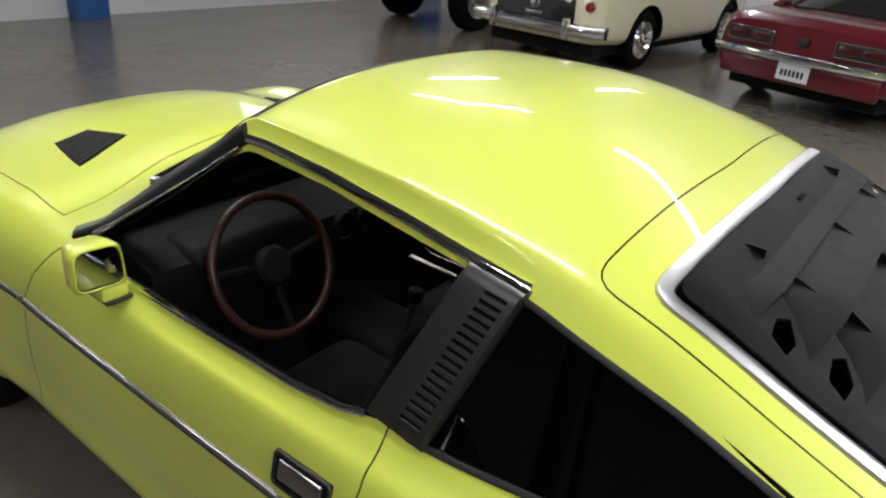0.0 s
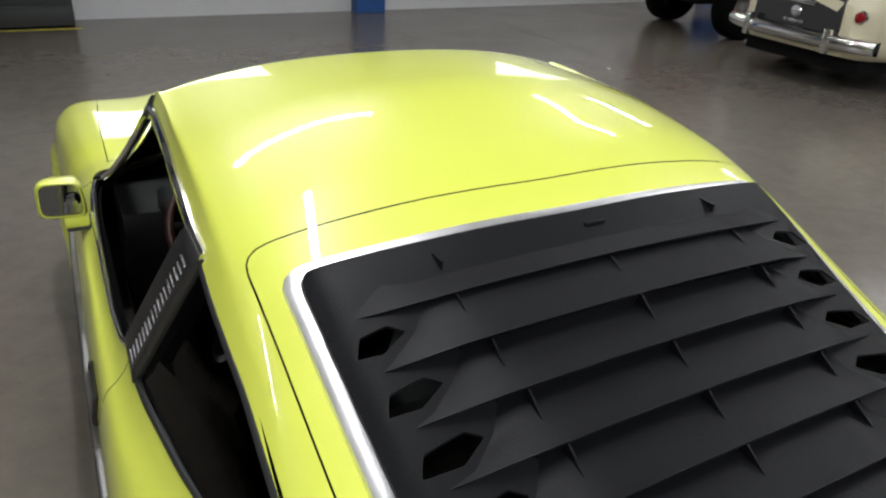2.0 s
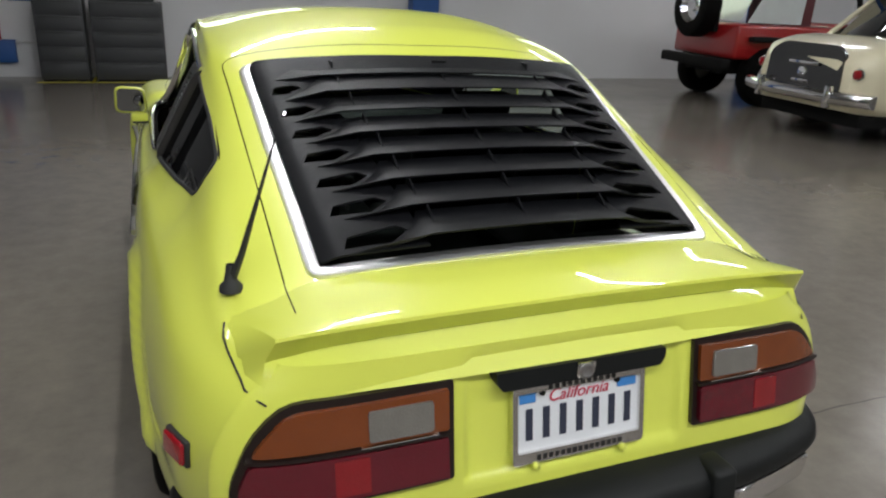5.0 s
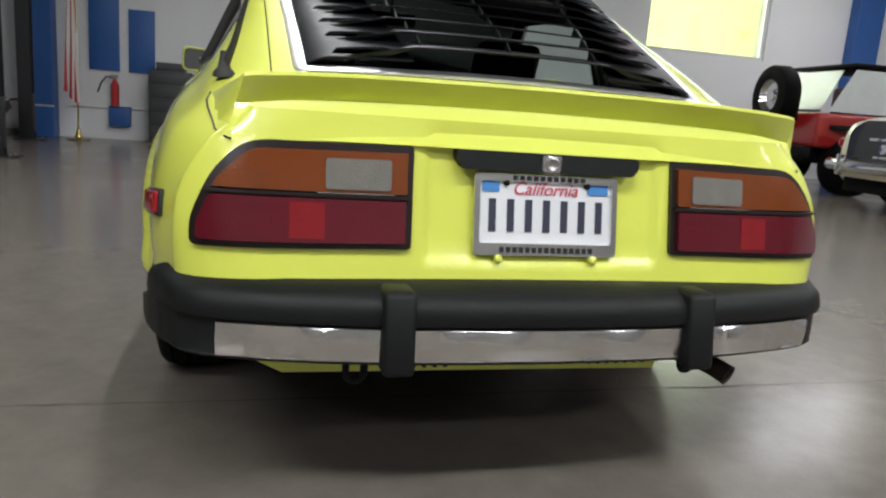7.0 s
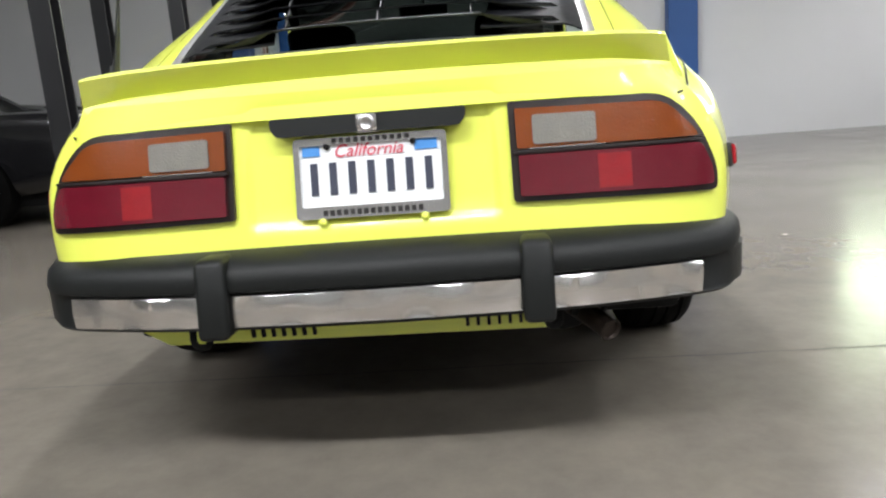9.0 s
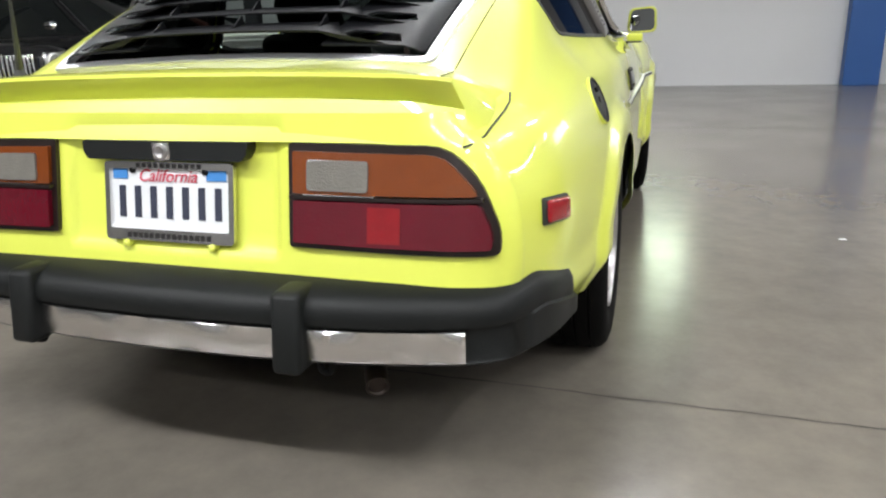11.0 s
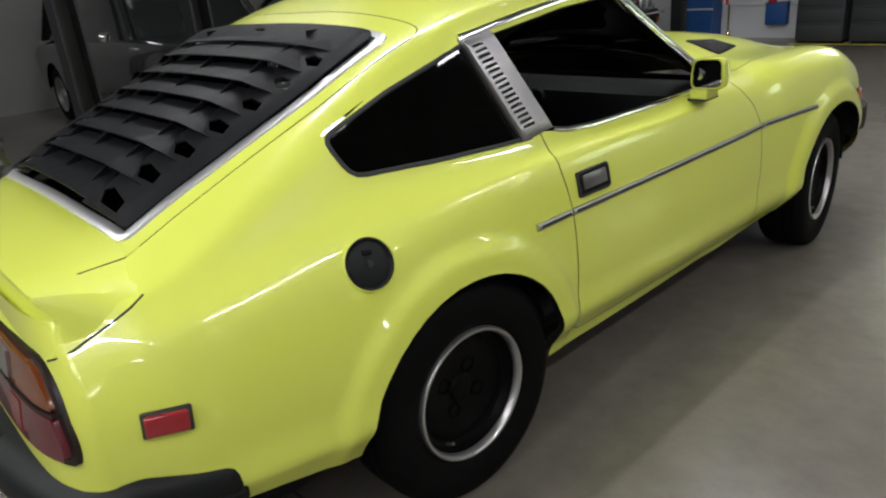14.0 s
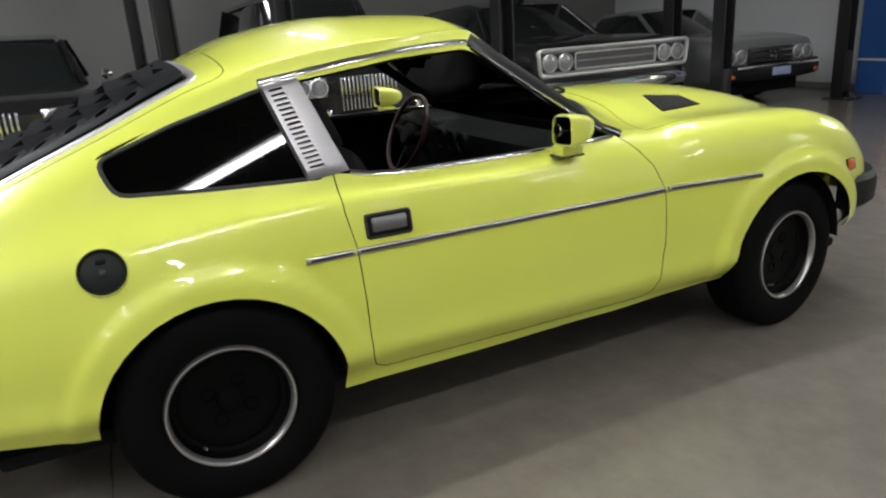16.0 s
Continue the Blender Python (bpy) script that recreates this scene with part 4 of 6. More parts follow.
part("front_panel", boxed(-0.56, 0.56, 2.82, 2.875, 0.38, 0.62, 0.02), YELLOW, car, "lime yellow nose panel")

# front bumper
FPLAN = [(0, 3.060), (0.30, 3.050), (0.50, 3.022), (0.63, 2.985), (0.735, 2.92), (0.805, 2.83), (0.842, 2.73), (0.852, 2.61)]
bm = bmesh.new()
pts = catmull(FPLAN, 5)
line = [(-x, y) for x, y in pts[:0:-1]] + [tuple(p) for p in pts]
grid = []
for i, p in enumerate(line):
    a, b = Vector(line[max(0, i - 1)]), Vector(line[min(len(line) - 1, i + 1)])
    t = (b - a).normalized()
    n = Vector((-t.y, t.x))
    grid.append([bm.verts.new((p[0] + n.x * o, p[1] + n.y * o, z)) for o, z in ((-0.07, .590), (-0.02, .586), (0.0, .566), (0.004, .52), (0.0, .462), (-0.02, .442), (-0.07, .445))])
for a, b in zip(grid, grid[1:]):
    for k in range(7):
        bm.faces.new((a[k], a[(k + 1) % 7], b[(k + 1) % 7], b[k]))
bm.faces.new(grid[0])
bm.faces.new(grid[-1])
part("front_bumper", bm, BUMPER, car, "black rubber front bumper")

# louvres over the tailgate glass
louvre = part("louvre_frame", bmesh.new(), LOUVRE, hatch, "matt black slatted rear window louvre")


def deck(x, y, h):
    p, n = on_top(x, y)
    return p + n * h


FRAME_OUT = rounded([(0.512, 0.062), (0.30, 0.056), (0, 0.050), (-0.30, 0.056), (-0.512, 0.062), (-0.478, -0.642), (-0.25, -0.644), (0.25, -0.644), (0.478, -0.642)], [.022, .05, .05, .05, .022, .015, .02, .02, .015], 4)
EDGES_Y = [-0.050 - 0.0845 * k for k in range(8)]


def louvre_frame():
    bm = bmesh.new()
    nx, ny = 44, 60
    g = [[bm.verts.new((-0.53 + 1.06 * i / nx, 0.08 - 0.73 * j / ny, 0)) for j in range(ny + 1)] for i in range(nx + 1)]
    for i in range(nx):
        for j in range(ny):
            bm.faces.new((g[i][j], g[i + 1][j], g[i + 1][j + 1], g[i][j + 1]))
    yes = lambda c: True
    core = set(score(bm, FRAME_OUT, (0, 1), yes))
    bmesh.ops.delete(bm, geom=[f for f in bm.faces if f not in core], context="FACES")
    bmesh.ops.delete(bm, geom=score(bm, [(-0.352, -0.02), (0.352, -0.02), (0.232, -0.70), (-0.232, -0.70)], (0, 1), yes), context="FACES")
    for k in range(1, 8):
        y, o, i, n = EDGES_Y[k], 0.480 - 0.009 * (k - 1), 0.398 - 0.020 * (k - 1), k - 1
        for s in (1, -1):
            hole = rounded([(s * (o - 0.014), y + 0.066 - 0.004 * n), (s * (i + 0.024), y + 0.072 - 0.002 * n), (s * i, y + 0.056 - 0.002 * n), (s * (i + 0.044), y + 0.033 - 0.003 * n), (s * o, y + 0.037 - 0.004 * n)], .003, 2)
            bmesh.ops.delete(bm, geom=score(bm, hole, (0, 1), yes), context="FACES")
    for v in bm.verts:
        rim = min(1, max(0, (0.528 - 0.052 * min(1, max(0, (0.08 - v.co.y) / 0.72)) - abs(v.co.x)) / 0.03))
        v.co = deck(v.co.x, v.co.y, 0.010 + 0.016 * rim)
    made = bmesh.ops.extrude_face_region(bm, geom=bm.faces[:])
    for v in made["geom"]:
        if isinstance(v, bmesh.types.BMVert):
            v.co.z -= 0.004
    return bm


louvre.data.clear_geometry()
_bm = louvre_frame()
_bm.to_mesh(louvre.data)
_bm.free()
for p in louvre.data.polygons:
    p.use_smooth = True
louvre.data.set_sharp_from_angle(angle=radians(30))


def slat_mesh(k):
    """One slat: low at its front, lifted at its rear, with folded ends running out into the frame."""
    rear = EDGES_Y[k]
    front = -0.010 if k == 0 else EDGES_Y[k - 1] + 0.010
    high = 0.030 if k else 0.015
    bm = bmesh.new()
    w = 0.362 - 0.017 * k
    xs = [-w, -0.72 * w, -0.36 * w, 0, 0.36 * w, 0.72 * w, w]
    o, i = 0.489 - 0.009 * k, 0.418 - 0.020 * k
    top = [[deck(x, front, 0.0262), deck(x, (front + rear) / 2, 0.0262 + high / 2), deck(x, rear, 0.0262 + high)] for x in xs]
    grid = [[bm.verts.new(p) for p in col] for col in top]
    for a, b in zip(grid, grid[1:]):
        for j in range(2):
            bm.faces.new((a[j], b[j], b[j + 1], a[j + 1]))
    for s, col in ((-1, grid[0]), (1, grid[-1])):
        a = bm.verts.new(deck(s * (i - 0.012), rear + 0.050, 0.0264))
        b = bm.verts.new(deck(s * (i + 0.034), rear + 0.022 - 0.002 * k, 0.0264))
        c = bm.verts.new(deck(s * (o - 0.026), rear + 0.010 - 0.001 * k, 0.0258))
        bm.faces.new((col[0], col[1], a))
        bm.faces.new((col[1], col[2], b, a))
        bm.faces.new((col[2], c, b))
    bmesh.ops.recalc_face_normals(bm, faces=bm.faces[:])
    made = bmesh.ops.extrude_face_region(bm, geom=bm.faces[:])
    for v in made["geom"]:
        if isinstance(v, bmesh.types.BMVert):
            v.co.z -= 0.0035
            v.co.y += 0.001
    return bm


for k in range(8):
    part("slat", slat_mesh(k), LOUVRE, louvre)
    if k < 7:
        for x in (-0.30 + 0.013 * k, 0.0, 0.30 - 0.013 * k):
            y = EDGES_Y[k]
            top_h = 0.050 if k else 0.038
            a, b, c = deck(x, y + 0.002, top_h), deck(x, y - 0.052, 0.042), deck(x, y + 0.002, 0.024)
            bm = bmesh.new()
            l, r = [[bm.verts.new(p + Vector((o, 0, 0))) for p in (a, b, c)] for o in (-0.002, 0.002)]
            bm.faces.new(l)
            bm.faces.new(r[::-1])
            for i in range(3):
                bm.faces.new((l[i], l[(i + 1) % 3], r[(i + 1) % 3], r[i]))
            part("rib", bm, LOUVRE, louvre, smooth=False)
p = deck(0.02, 0.018, 0.027)
part("clip", boxed(p.x - 0.022, p.x + 0.022, p.y - 0.004, p.y + 0.004, p.z - 0.003, p.z + 0.004, 0.001), BLACK, louvre)
for x in (-0.30, 0.30):
    p = deck(x, 0.020, 0.027)
    part("rib", boxed(p.x - 0.002, p.x + 0.002, p.y - 0.022, p.y + 0.016, p.z - 0.012, p.z + 0.005), LOUVRE, louvre, smooth=False)

# slotted pillar panels
# left panel: same satin metal, its shade put into a darker colour
SHADEPANEL = mat("shaded vent metal", (0.10, 0.098, 0.10), 0.38, 0.9, vary=0.15)
for s in (1, -1):
    quad = [(0.238, 1.186), (0.352, 1.203), (0.444, 0.926), (0.318, 0.912)]
    def pil(u, v, lift):
        y = (quad[0][0] * (1 - u) + quad[1][0] * u) * (1 - v) + (quad[3][0] * (1 - u) + quad[2][0] * u) * v
        z = (quad[0][1] * (1 - u) + quad[1][1] * u) * (1 - v) + (quad[3][1] * (1 - u) + quad[2][1] * u) * v
        p, n = on_side(y, z, s)
        return p + n * lift
    bm = bmesh.new()
    slots = 17
    vs = [0.0, 0.05] + [0.09 + 0.84 * (k + e) / slots for k in range(slots) for e in (0.0, 0.5)] + [0.93, 1.0]
    us = [0.0, 0.05, 0.16, 0.52, 0.60, 0.97, 1.0]
    def lift(u, v):
        edge = min(u, 1 - u, v * 2, (1 - v) * 2)
        return 0.004 + 0.010 * min(1, edge / 0.05) + 0.006 * max(0, u - 0.5)
    g = [[bm.verts.new(pil(u, v, lift(u, v))) for v in vs] for u in us]
    for i in range(len(us) - 1):
        for j in range(len(vs) - 1):
            if i == 2 and 2 <= j < len(vs) - 2 and (j - 2) % 2 == 0:
                continue
            bm.faces.new((g[i][j], g[i + 1][j], g[i + 1][j + 1], g[i][j + 1]))
    ext = bmesh.ops.extrude_face_region(bm, geom=bm.faces[:])
    for v in ext["geom"]:
        if isinstance(v, bmesh.types.BMVert):
            v.co.x -= s * 0.012
    vent = part("pillar_panel", bm, VENTMETAL if s > 0 else SHADEPANEL, car, "satin metal pillar panel with a ladder of slots" if s > 0 else "satin metal pillar panel with a ladder of slots, shade put into its colour")
    back = bmesh.new()
    g = [[back.verts.new(pil(u, v, 0.0035)) for v in (0.03, 0.3, 0.6, 0.97)] for u in (0.03, 0.3, 0.6, 0.97)]
    for i in range(3):
        for j in range(3):
            back.faces.new((g[i][j], g[i + 1][j], g[i + 1][j + 1], g[i][j + 1]))
    part("slot_backing", back, BLACK, vent)

FLAP = mat("satin handle metal", (0.30, 0.30, 0.31), 0.28, 1.0, vary=0.1)
# fuel cap, door handles, markers, mirrors
p, n = on_side(-0.256, 0.770, 1)
q = n.to_track_quat("X", "Z").to_matrix().to_4x4()
fuel = part("fuel_cap", lathe([(0.003, 0.001), (0.003, 0.046), (0.000, 0.052), (0.004, 0.056), (0.004, 0.0595), (-0.004, 0.060)], (0, 0, 0), "x", 36), BUMPER, car, "round black fuel cap")
fuel.matrix_local = Matrix.Translation(p) @ q
part("cap_rim", lathe([(0.001, 0.0598), (0.004, 0.0615), (0.003, 0.0635), (-0.004, 0.064)], (0, 0, 0), "x", 36), YELLOW, fuel)
part("cap_hinge", boxed(0.002, 0.009, -0.012, 0.012, 0.020, 0.034, 0.003), BLACK, fuel)
part("cap_keyhole", lathe([(0.003, 0.008), (0.007, 0.008), (0.0075, 0.001)], (0, 0, 0.0), "x", 14), TRIMBLACK, fuel)
for s in (1, -1):
    door = right_door if s > 0 else left_door
    p, n = on_side(0.522, 0.768, s)
    frame_m = Matrix.Translation(p) @ Matrix(((n.x, 0, -n.z * s, 0), (0, 1, 0, 0), (n.z, 0, n.x * s, 0), (0, 0, 0, 1)))
    handle = part("door_handle", boxed(-0.010, 0.005, -0.072, 0.072, -0.036, 0.036, 0.004), BLACK, door, "recessed door handle with a bright flap")
    handle.matrix_local = frame_m
    part("handle_rim", tube([(0.004, y, z) for y, z in rounded([(-0.070, -0.034), (0.070, -0.034), (0.070, 0.034), (-0.070, 0.034)], 0.010, 3)], 0.0045, 6, up=(1, 0, 0), closed=True), TRIMBLACK, handle)
    part("handle_flap", boxed(0.004, 0.011, -0.054, 0.056, -0.018, 0.024, 0.004), FLAP, handle, "satin metal flap")
    # rear marker
    p, n = on_side(-0.746, 0.606, s)
    m = Matrix.Translation(p) @ n.to_track_quat("X", "Z").to_matrix().to_4x4() @ pose(0, 0, 0, -s * 4, 0, 0)
    mk = part("side_marker", boxed(-0.012, 0.008, -0.047, 0.047, -0.027, 0.027, 0.005), RUBBER, car, "red rear side marker lamp in a black bezel")
    mk.matrix_local = m
    part("marker_lens", boxed(0.004, 0.016, -0.041, 0.041, -0.0225, 0.0225, 0.006, 3), MARKRED, mk, "red lens")
    p, n = on_side(2.585, 0.650, s)
    mk = part("front_marker", boxed(-0.012, 0.006, -0.032, 0.032, -0.026, 0.026, 0.004), RUBBER, car, "amber front side marker lamp")
    mk.matrix_local = Matrix.Translation(p) @ n.to_track_quat("X", "Z").to_matrix().to_4x4()
    part("marker_lens", boxed(0.003, 0.013, -0.028, 0.028, -0.022, 0.022, 0.005), MARKAMB, mk, "amber lens")
    # mirror: tapered shell, glass facing back, foot on the door
    shell = bmesh.new()
    rings = []
    for y, sx, sz, ox in ((1.142, 0.058, 0.053, 0.0), (1.150, 0.062, 0.056, 0.0), (1.180, 0.060, 0.054, -0.002), (1.225, 0.048, 0.044, -0.008), (1.262, 0.028, 0.027, -0.016), (1.275, 0.008, 0.008, -0.022)):
        ring = rounded([(-sx, -sz), (sx, -sz * 0.9), (sx * 0.92, sz), (-sx * 0.9, sz * 0.86)], min(sx, sz) * 0.5, 4)
        rings.append([shell.verts.new((s * (0.845 + ox + a), y, 0.966 + b)) for a, b in ring])
    for a, b in zip(rings, rings[1:]):
        for k in range(len(a)):
            shell.faces.new((a[k], a[(k + 1) % len(a)], b[(k + 1) % len(a)], b[k]))
    shell.faces.new(rings[-1])
    mir_ob = part("door_mirror", shell, YELLOW, door, "lime yellow door mirror on a black foot")
    ring = rounded([(-0.054, -0.049), (0.054, -0.044), (0.050, 0.049), (-0.048, 0.043)], 0.025, 4)
    part("mirror_rim", tube([(s * (0.845 + a * 1.02), 1.143, 0.966 + b * 1.02) for a, b in ring], 0.0022, 6, up=(0, 1, 0), closed=True), YELLOW, mir_ob)
    part("mirror_glass", slab([(s * (0.845 + a), 0.966 + b) for a, b in ring], 0.004, lambda a, b, d: (a, 1.1475 + d, b)), MIRROR, mir_ob, "mirror glass")
    part("blind_spot_mirror", lathe([(1.1465, 0.021), (1.142, 0.019), (1.139, 0.010), (1.1385, 0.001)], (s * (0.845 - 0.030), 0, 0.965), "y", 20), MIRROR, mir_ob, "small round convex mirror")
    p, n = on_side(1.165, 0.885, s)
    part("mirror_foot", boxed(min(s * 0.785, s * 0.850), max(s * 0.785, s * 0.850), 1.140, 1.225, 0.878, 0.915, 0.010), YELLOW, mir_ob)
    part("mirror_gasket", boxed(min(s * 0.778, s * 0.845), max(s * 0.778, s * 0.845), 1.134, 1.232, 0.874, 0.882, 0.003), RUBBER, mir_ob)
    # bonnet vents
    poly = [(s * 0.33, 1.925), (s * 0.372, 2.085), (s * 0.47, 2.10), (s * 0.515, 1.865)]
    vent = part("bonnet_vent", band(poly, on_top, 0.012, 0.004), BLACK, hood, "black slatted bonnet vent")
    bm = bmesh.new()
    v4 = []
    for x, y in poly:
        pp, nn = on_top(x, y)
        v4.append(bm.verts.new(pp + nn * 0.0025))
    bm.faces.new(v4)
    part("vent_floor", bm, BLACK, vent, smooth=False)
    for k in range(9):
        u = (k + 0.5) / 9
        a = Vector(poly[0]).lerp(Vector(poly[1]), u)
        b = Vector(poly[3]).lerp(Vector(poly[2]), u)
        part("vent_slat", tube([on_top(*a)[0] + Vector((0, 0, 0.005)), on_top(*b)[0] + Vector((0, 0, 0.005))], 0.0035, 6), RUBBER, vent)

# aerial at the left rear
part("aerial_base", lathe([(0.0, 0.024), (0.010, 0.023), (0.020, 0.014), (0.04, 0.010), (0.055, 0.008)], on_top(-0.652, -0.628)[0], "z", 16), RUBBER, car, "black rubber aerial base")
_b = on_top(-0.652, -0.628)[0]
part("aerial", tube([_b + Vector((0, 0, 0.02)), _b + Vector((0.262, -0.170, 0.95)) * 0.08, _b + Vector((0.262, -0.170, 0.95)) * 0.20, _b + Vector((0.262, -0.17, 0.95)) * 0.33], [0.010, 0.007, 0.004, 0.0018], 8, up=(0, 1, 0)), RUBBER, car, "short black rubber aerial")

# wipers
for x0, x1 in ((-0.50, -0.02), (0.10, 0.55)):
    y0, y1 = 1.60 - 0.12 * abs(x0 / 0.5) ** 2, 1.58 - 0.16 * abs(x1 / 0.5) ** 2
    a, b = on_top(x0, y0)[0] + Vector((0, 0, .022)), on_top(x1, y1 - 0.03)[0] + Vector((0, 0, .022))
    wiper = part("wiper", tube([a, a.lerp(b, .5) + Vector((0, 0.01, .012)), b], 0.006, 6), BLACK, car, "black wiper arm and blade")
    part("wiper_blade", tube([a.lerp(b, 0.35) + Vector((0, -0.02, -.006)), b + Vector((0.04, -0.03, 0))], 0.007, 6), RUBBER, wiper)
    part("wiper_pivot", lathe([(0, 0.016), (0.02, 0.014), (0.024, 0.004)], a - Vector((0, 0, .02)), "z", 12), STEEL, wiper)

# wheels
# blacker than the wheel paint: the shade inside the wheel holes, as colour
HOLESHADE = mat("hole shade black", (0.0015, 0.0015, 0.0015), 0.8, spec=0.05)
WHEELBLACK = mat("black wheel paint", (0.0022, 0.0020, 0.0019), 0.5, spec=0.10, vary=0.3, scale=12)
RINGMETAL = mat("grey bright ring", (0.50, 0.49, 0.48), 0.32, 0.9, vary=0.12, scale=14, rvary=0.1)
TREAD = [(-0.095, 0.205), (-0.103, 0.2375), (-0.104, 0.2668), (-0.096, 0.2928), (-0.080, 0.3080), (-0.062, 0.3129), (-0.060, 0.3069), (-0.054, 0.3069), (-0.052, 0.3140), (-0.022, 0.3145), (-0.020, 0.3069), (-0.014, 0.3069), (-0.012, 0.3145),
         (0.012, 0.3145), (0.014, 0.3069), (0.020, 0.3069), (0.022, 0.3145), (0.052, 0.3140), (0.054, 0.3069), (0.060, 0.3069), (0.062, 0.3129), (0.080, 0.3080), (0.096, 0.2928), (0.104, 0.2668), (0.103, 0.2375), (0.099, 0.212), (0.092, 0.196), (0.080, 0.186), (0.0, 0.184), (-0.09, 0.19)]


def wheel_at(x, y, z, s, steer=0):
    w = thing("wheel", "", "")
    w.parent, w.matrix_local = car, pose(x, y, z, 0, 0, steer + (0 if s > 0 else 180))
    del_keys = [k for k in ("label", "category") if k in w]
    for k in del_keys:
        del w[k]
    part("tyre", lathe(TREAD, n=56), TYRE, w, "black road tyre")
    part("trim_ring", lathe([(0.070, 0.1885), (0.091, 0.1885), (0.097, 0.185), (0.0965, 0.179), (0.092, 0.1745), (0.076, 0.172)], n=56), RINGMETAL, w, "bright metal trim ring")
    rim = part("rim", lathe([(0.076, 0.1718), (0.064, 0.169), (0.050, 0.162), (0.046, 0.150), (0.050, 0.142), (0.046, 0.110), (0.040, 0.070), (0.038, 0.040), (0.046, 0.034), (0.048, 0.026), (0.049, 0.0)], n=48), WHEELBLACK, w, "black wheel centre")
    for k in range(4):
        a = math.pi / 4 + k * math.pi / 2 + 0.3
        c = (0, 0.066 * math.cos(a), 0.066 * math.sin(a))
        part("wheel_hole", lathe([(0.036, 0.023), (0.043, 0.022), (0.043, 0.018), (0.024, 0.016), (0.024, 0.0)], c, "x", 18), HOLESHADE, rim)
        part("lug_nut", lathe([(0.020, 0.010), (0.032, 0.010), (0.036, 0.007), (0.037, 0.0)], c, "x", 6), WHEELBLACK, rim)
    part("valve", tube([(0.074, 0.150 * math.cos(4.0), 0.150 * math.sin(4.0)), (0.096, 0.140 * math.cos(4.0), 0.140 * math.sin(4.0))], 0.004, 6), RIMGREY, rim)
    return w


for s in (1, -1):
    wheel_at(s * 0.742, 0.0, 0.310, s)
    wheel_at(s * 0.742, 2.262, 0.310, s, 7)
    for wy, wz, wr in ARCHES:
        bm = lathe([(0.30, wr - 0.004), (0.60, wr - 0.004), (0.795, wr + 0.002)], (0, 0, 0), "x", 40)
        for v in bm.verts:
            v.co = Vector((v.co.x * s, v.co.y + wy, v.co.z + wz))
        bmesh.ops.delete(bm, geom=[v for v in bm.verts if v.co.z < 0.27], context="VERTS")
        part("wheel_well", bm, BLACK, car)
        part("well_wall", boxed(min(s * 0.28, s * 0.31), max(s * 0.28, s * 0.31), wy - 0.34, wy + 0.34, 0.24, wz + wr + 0.01), BLACK, car)

# cabin
for s in (1, -1):
    seat = thing("seat", "", "")
    for k in [k for k in ("label", "category") if k in seat]:
        del seat[k]
    seat.parent, seat.matrix_local = car, pose(s * 0.36, 0.70, 0.30)
    bm = boxed(-0.24, 0.24, -0.10, 0.42, 0.0, 0.20, 0.06, 4)
    part("seat_cushion", bm, CLOTH, seat)
    bm = boxed(-0.23, 0.23, -0.10, 0.06, 0.14, 0.66, 0.06, 4)
    for v in bm.verts:
        v.co.y -= (v.co.z - 0.14) * 0.42
        v.co.x *= 1 - 0.25 * max(0, v.co.z - 0.4)
    part("seat_back", bm, CLOTH, seat)
    bm = boxed(-0.13, 0.13, -0.05, 0.05, 0.64, 0.80, 0.04, 4)
    for v in bm.verts:
        v.co.y -= (v.co.z - 0.14) * 0.42
    part("headrest", bm, CLOTH, seat)
bm = bmesh.new()
prof = [(1.52, .86), (1.40, .895), (1.28, .892), (1.20, .872), (1.185, .82), (1.22, .68), (1.26, .56), (1.56, .50)]
rows = [[bm.verts.new((x, y - 0.03 * (1 - (x / 0.7) ** 2), z)) for y, z in prof] for x in np.linspace(-0.70, 0.70, 15)]
for a, b in zip(rows, rows[1:]):
    for k in range(len(prof)):
        bm.faces.new((a[k], a[(k + 1) % len(prof)], b[(k + 1) % len(prof)], b[k]))
bm.faces.new(rows[0])
bm.faces.new(rows[-1])
dash = part("dashboard", bm, VINYL, car, "dark vinyl dashboard with round gauges")
for x in (-0.10, 0.0, 0.10):
    part("gauge", lathe([(1.20, 0.041), (1.150, 0.044), (1.147, 0.040), (1.165, 0.036), (1.168, 0.0)], (x, 0, 0.835), "y", 24), BLACK, dash, "round black gauge pod")
    part("gauge_ring", lathe([(1.149, 0.040), (1.147, 0.038), (1.150, 0.036)], (x, 0, 0.835), "y", 24), TRIMBLACK, dash)
bm = boxed(-0.60, -0.20, 1.17, 1.34, 0.82, 0.905, 0.04, 4)
part("instrument_hood", bm, VINYL, dash)
part("console", boxed(-0.13, 0.13, 0.35, 1.30, 0.27, 0.50, 0.04, 3), VINYL, car, "dark centre console")
part("gear_lever", tube([(0, 0.98, 0.49), (0, 0.95, 0.62)], 0.009, 8), STEEL, car)
part("gear_knob", lathe([(-0.028, 0.003), (-0.02, 0.02), (0, 0.026), (0.02, 0.02), (0.028, 0.003)], (0, 0.948, 0.64), "z", 16), BLACK, car)
part("handbrake", tube([(0.03, 0.80, 0.50), (0.03, 0.62, 0.56)], 0.014, 8), BLACK, car)
part("cargo_floor", boxed(-0.60, 0.60, -0.80, 0.36, 0.56, 0.62, 0.02), CLOTH, car, "dark carpeted cargo floor")
part("cabin_floor", boxed(-0.70, 0.70, 0.30, 1.60, 0.27, 0.31), CLOTH, car)
part("bulkhead", boxed(-0.68, 0.68, 1.56, 1.60, 0.27, 0.88), BLACK, car)
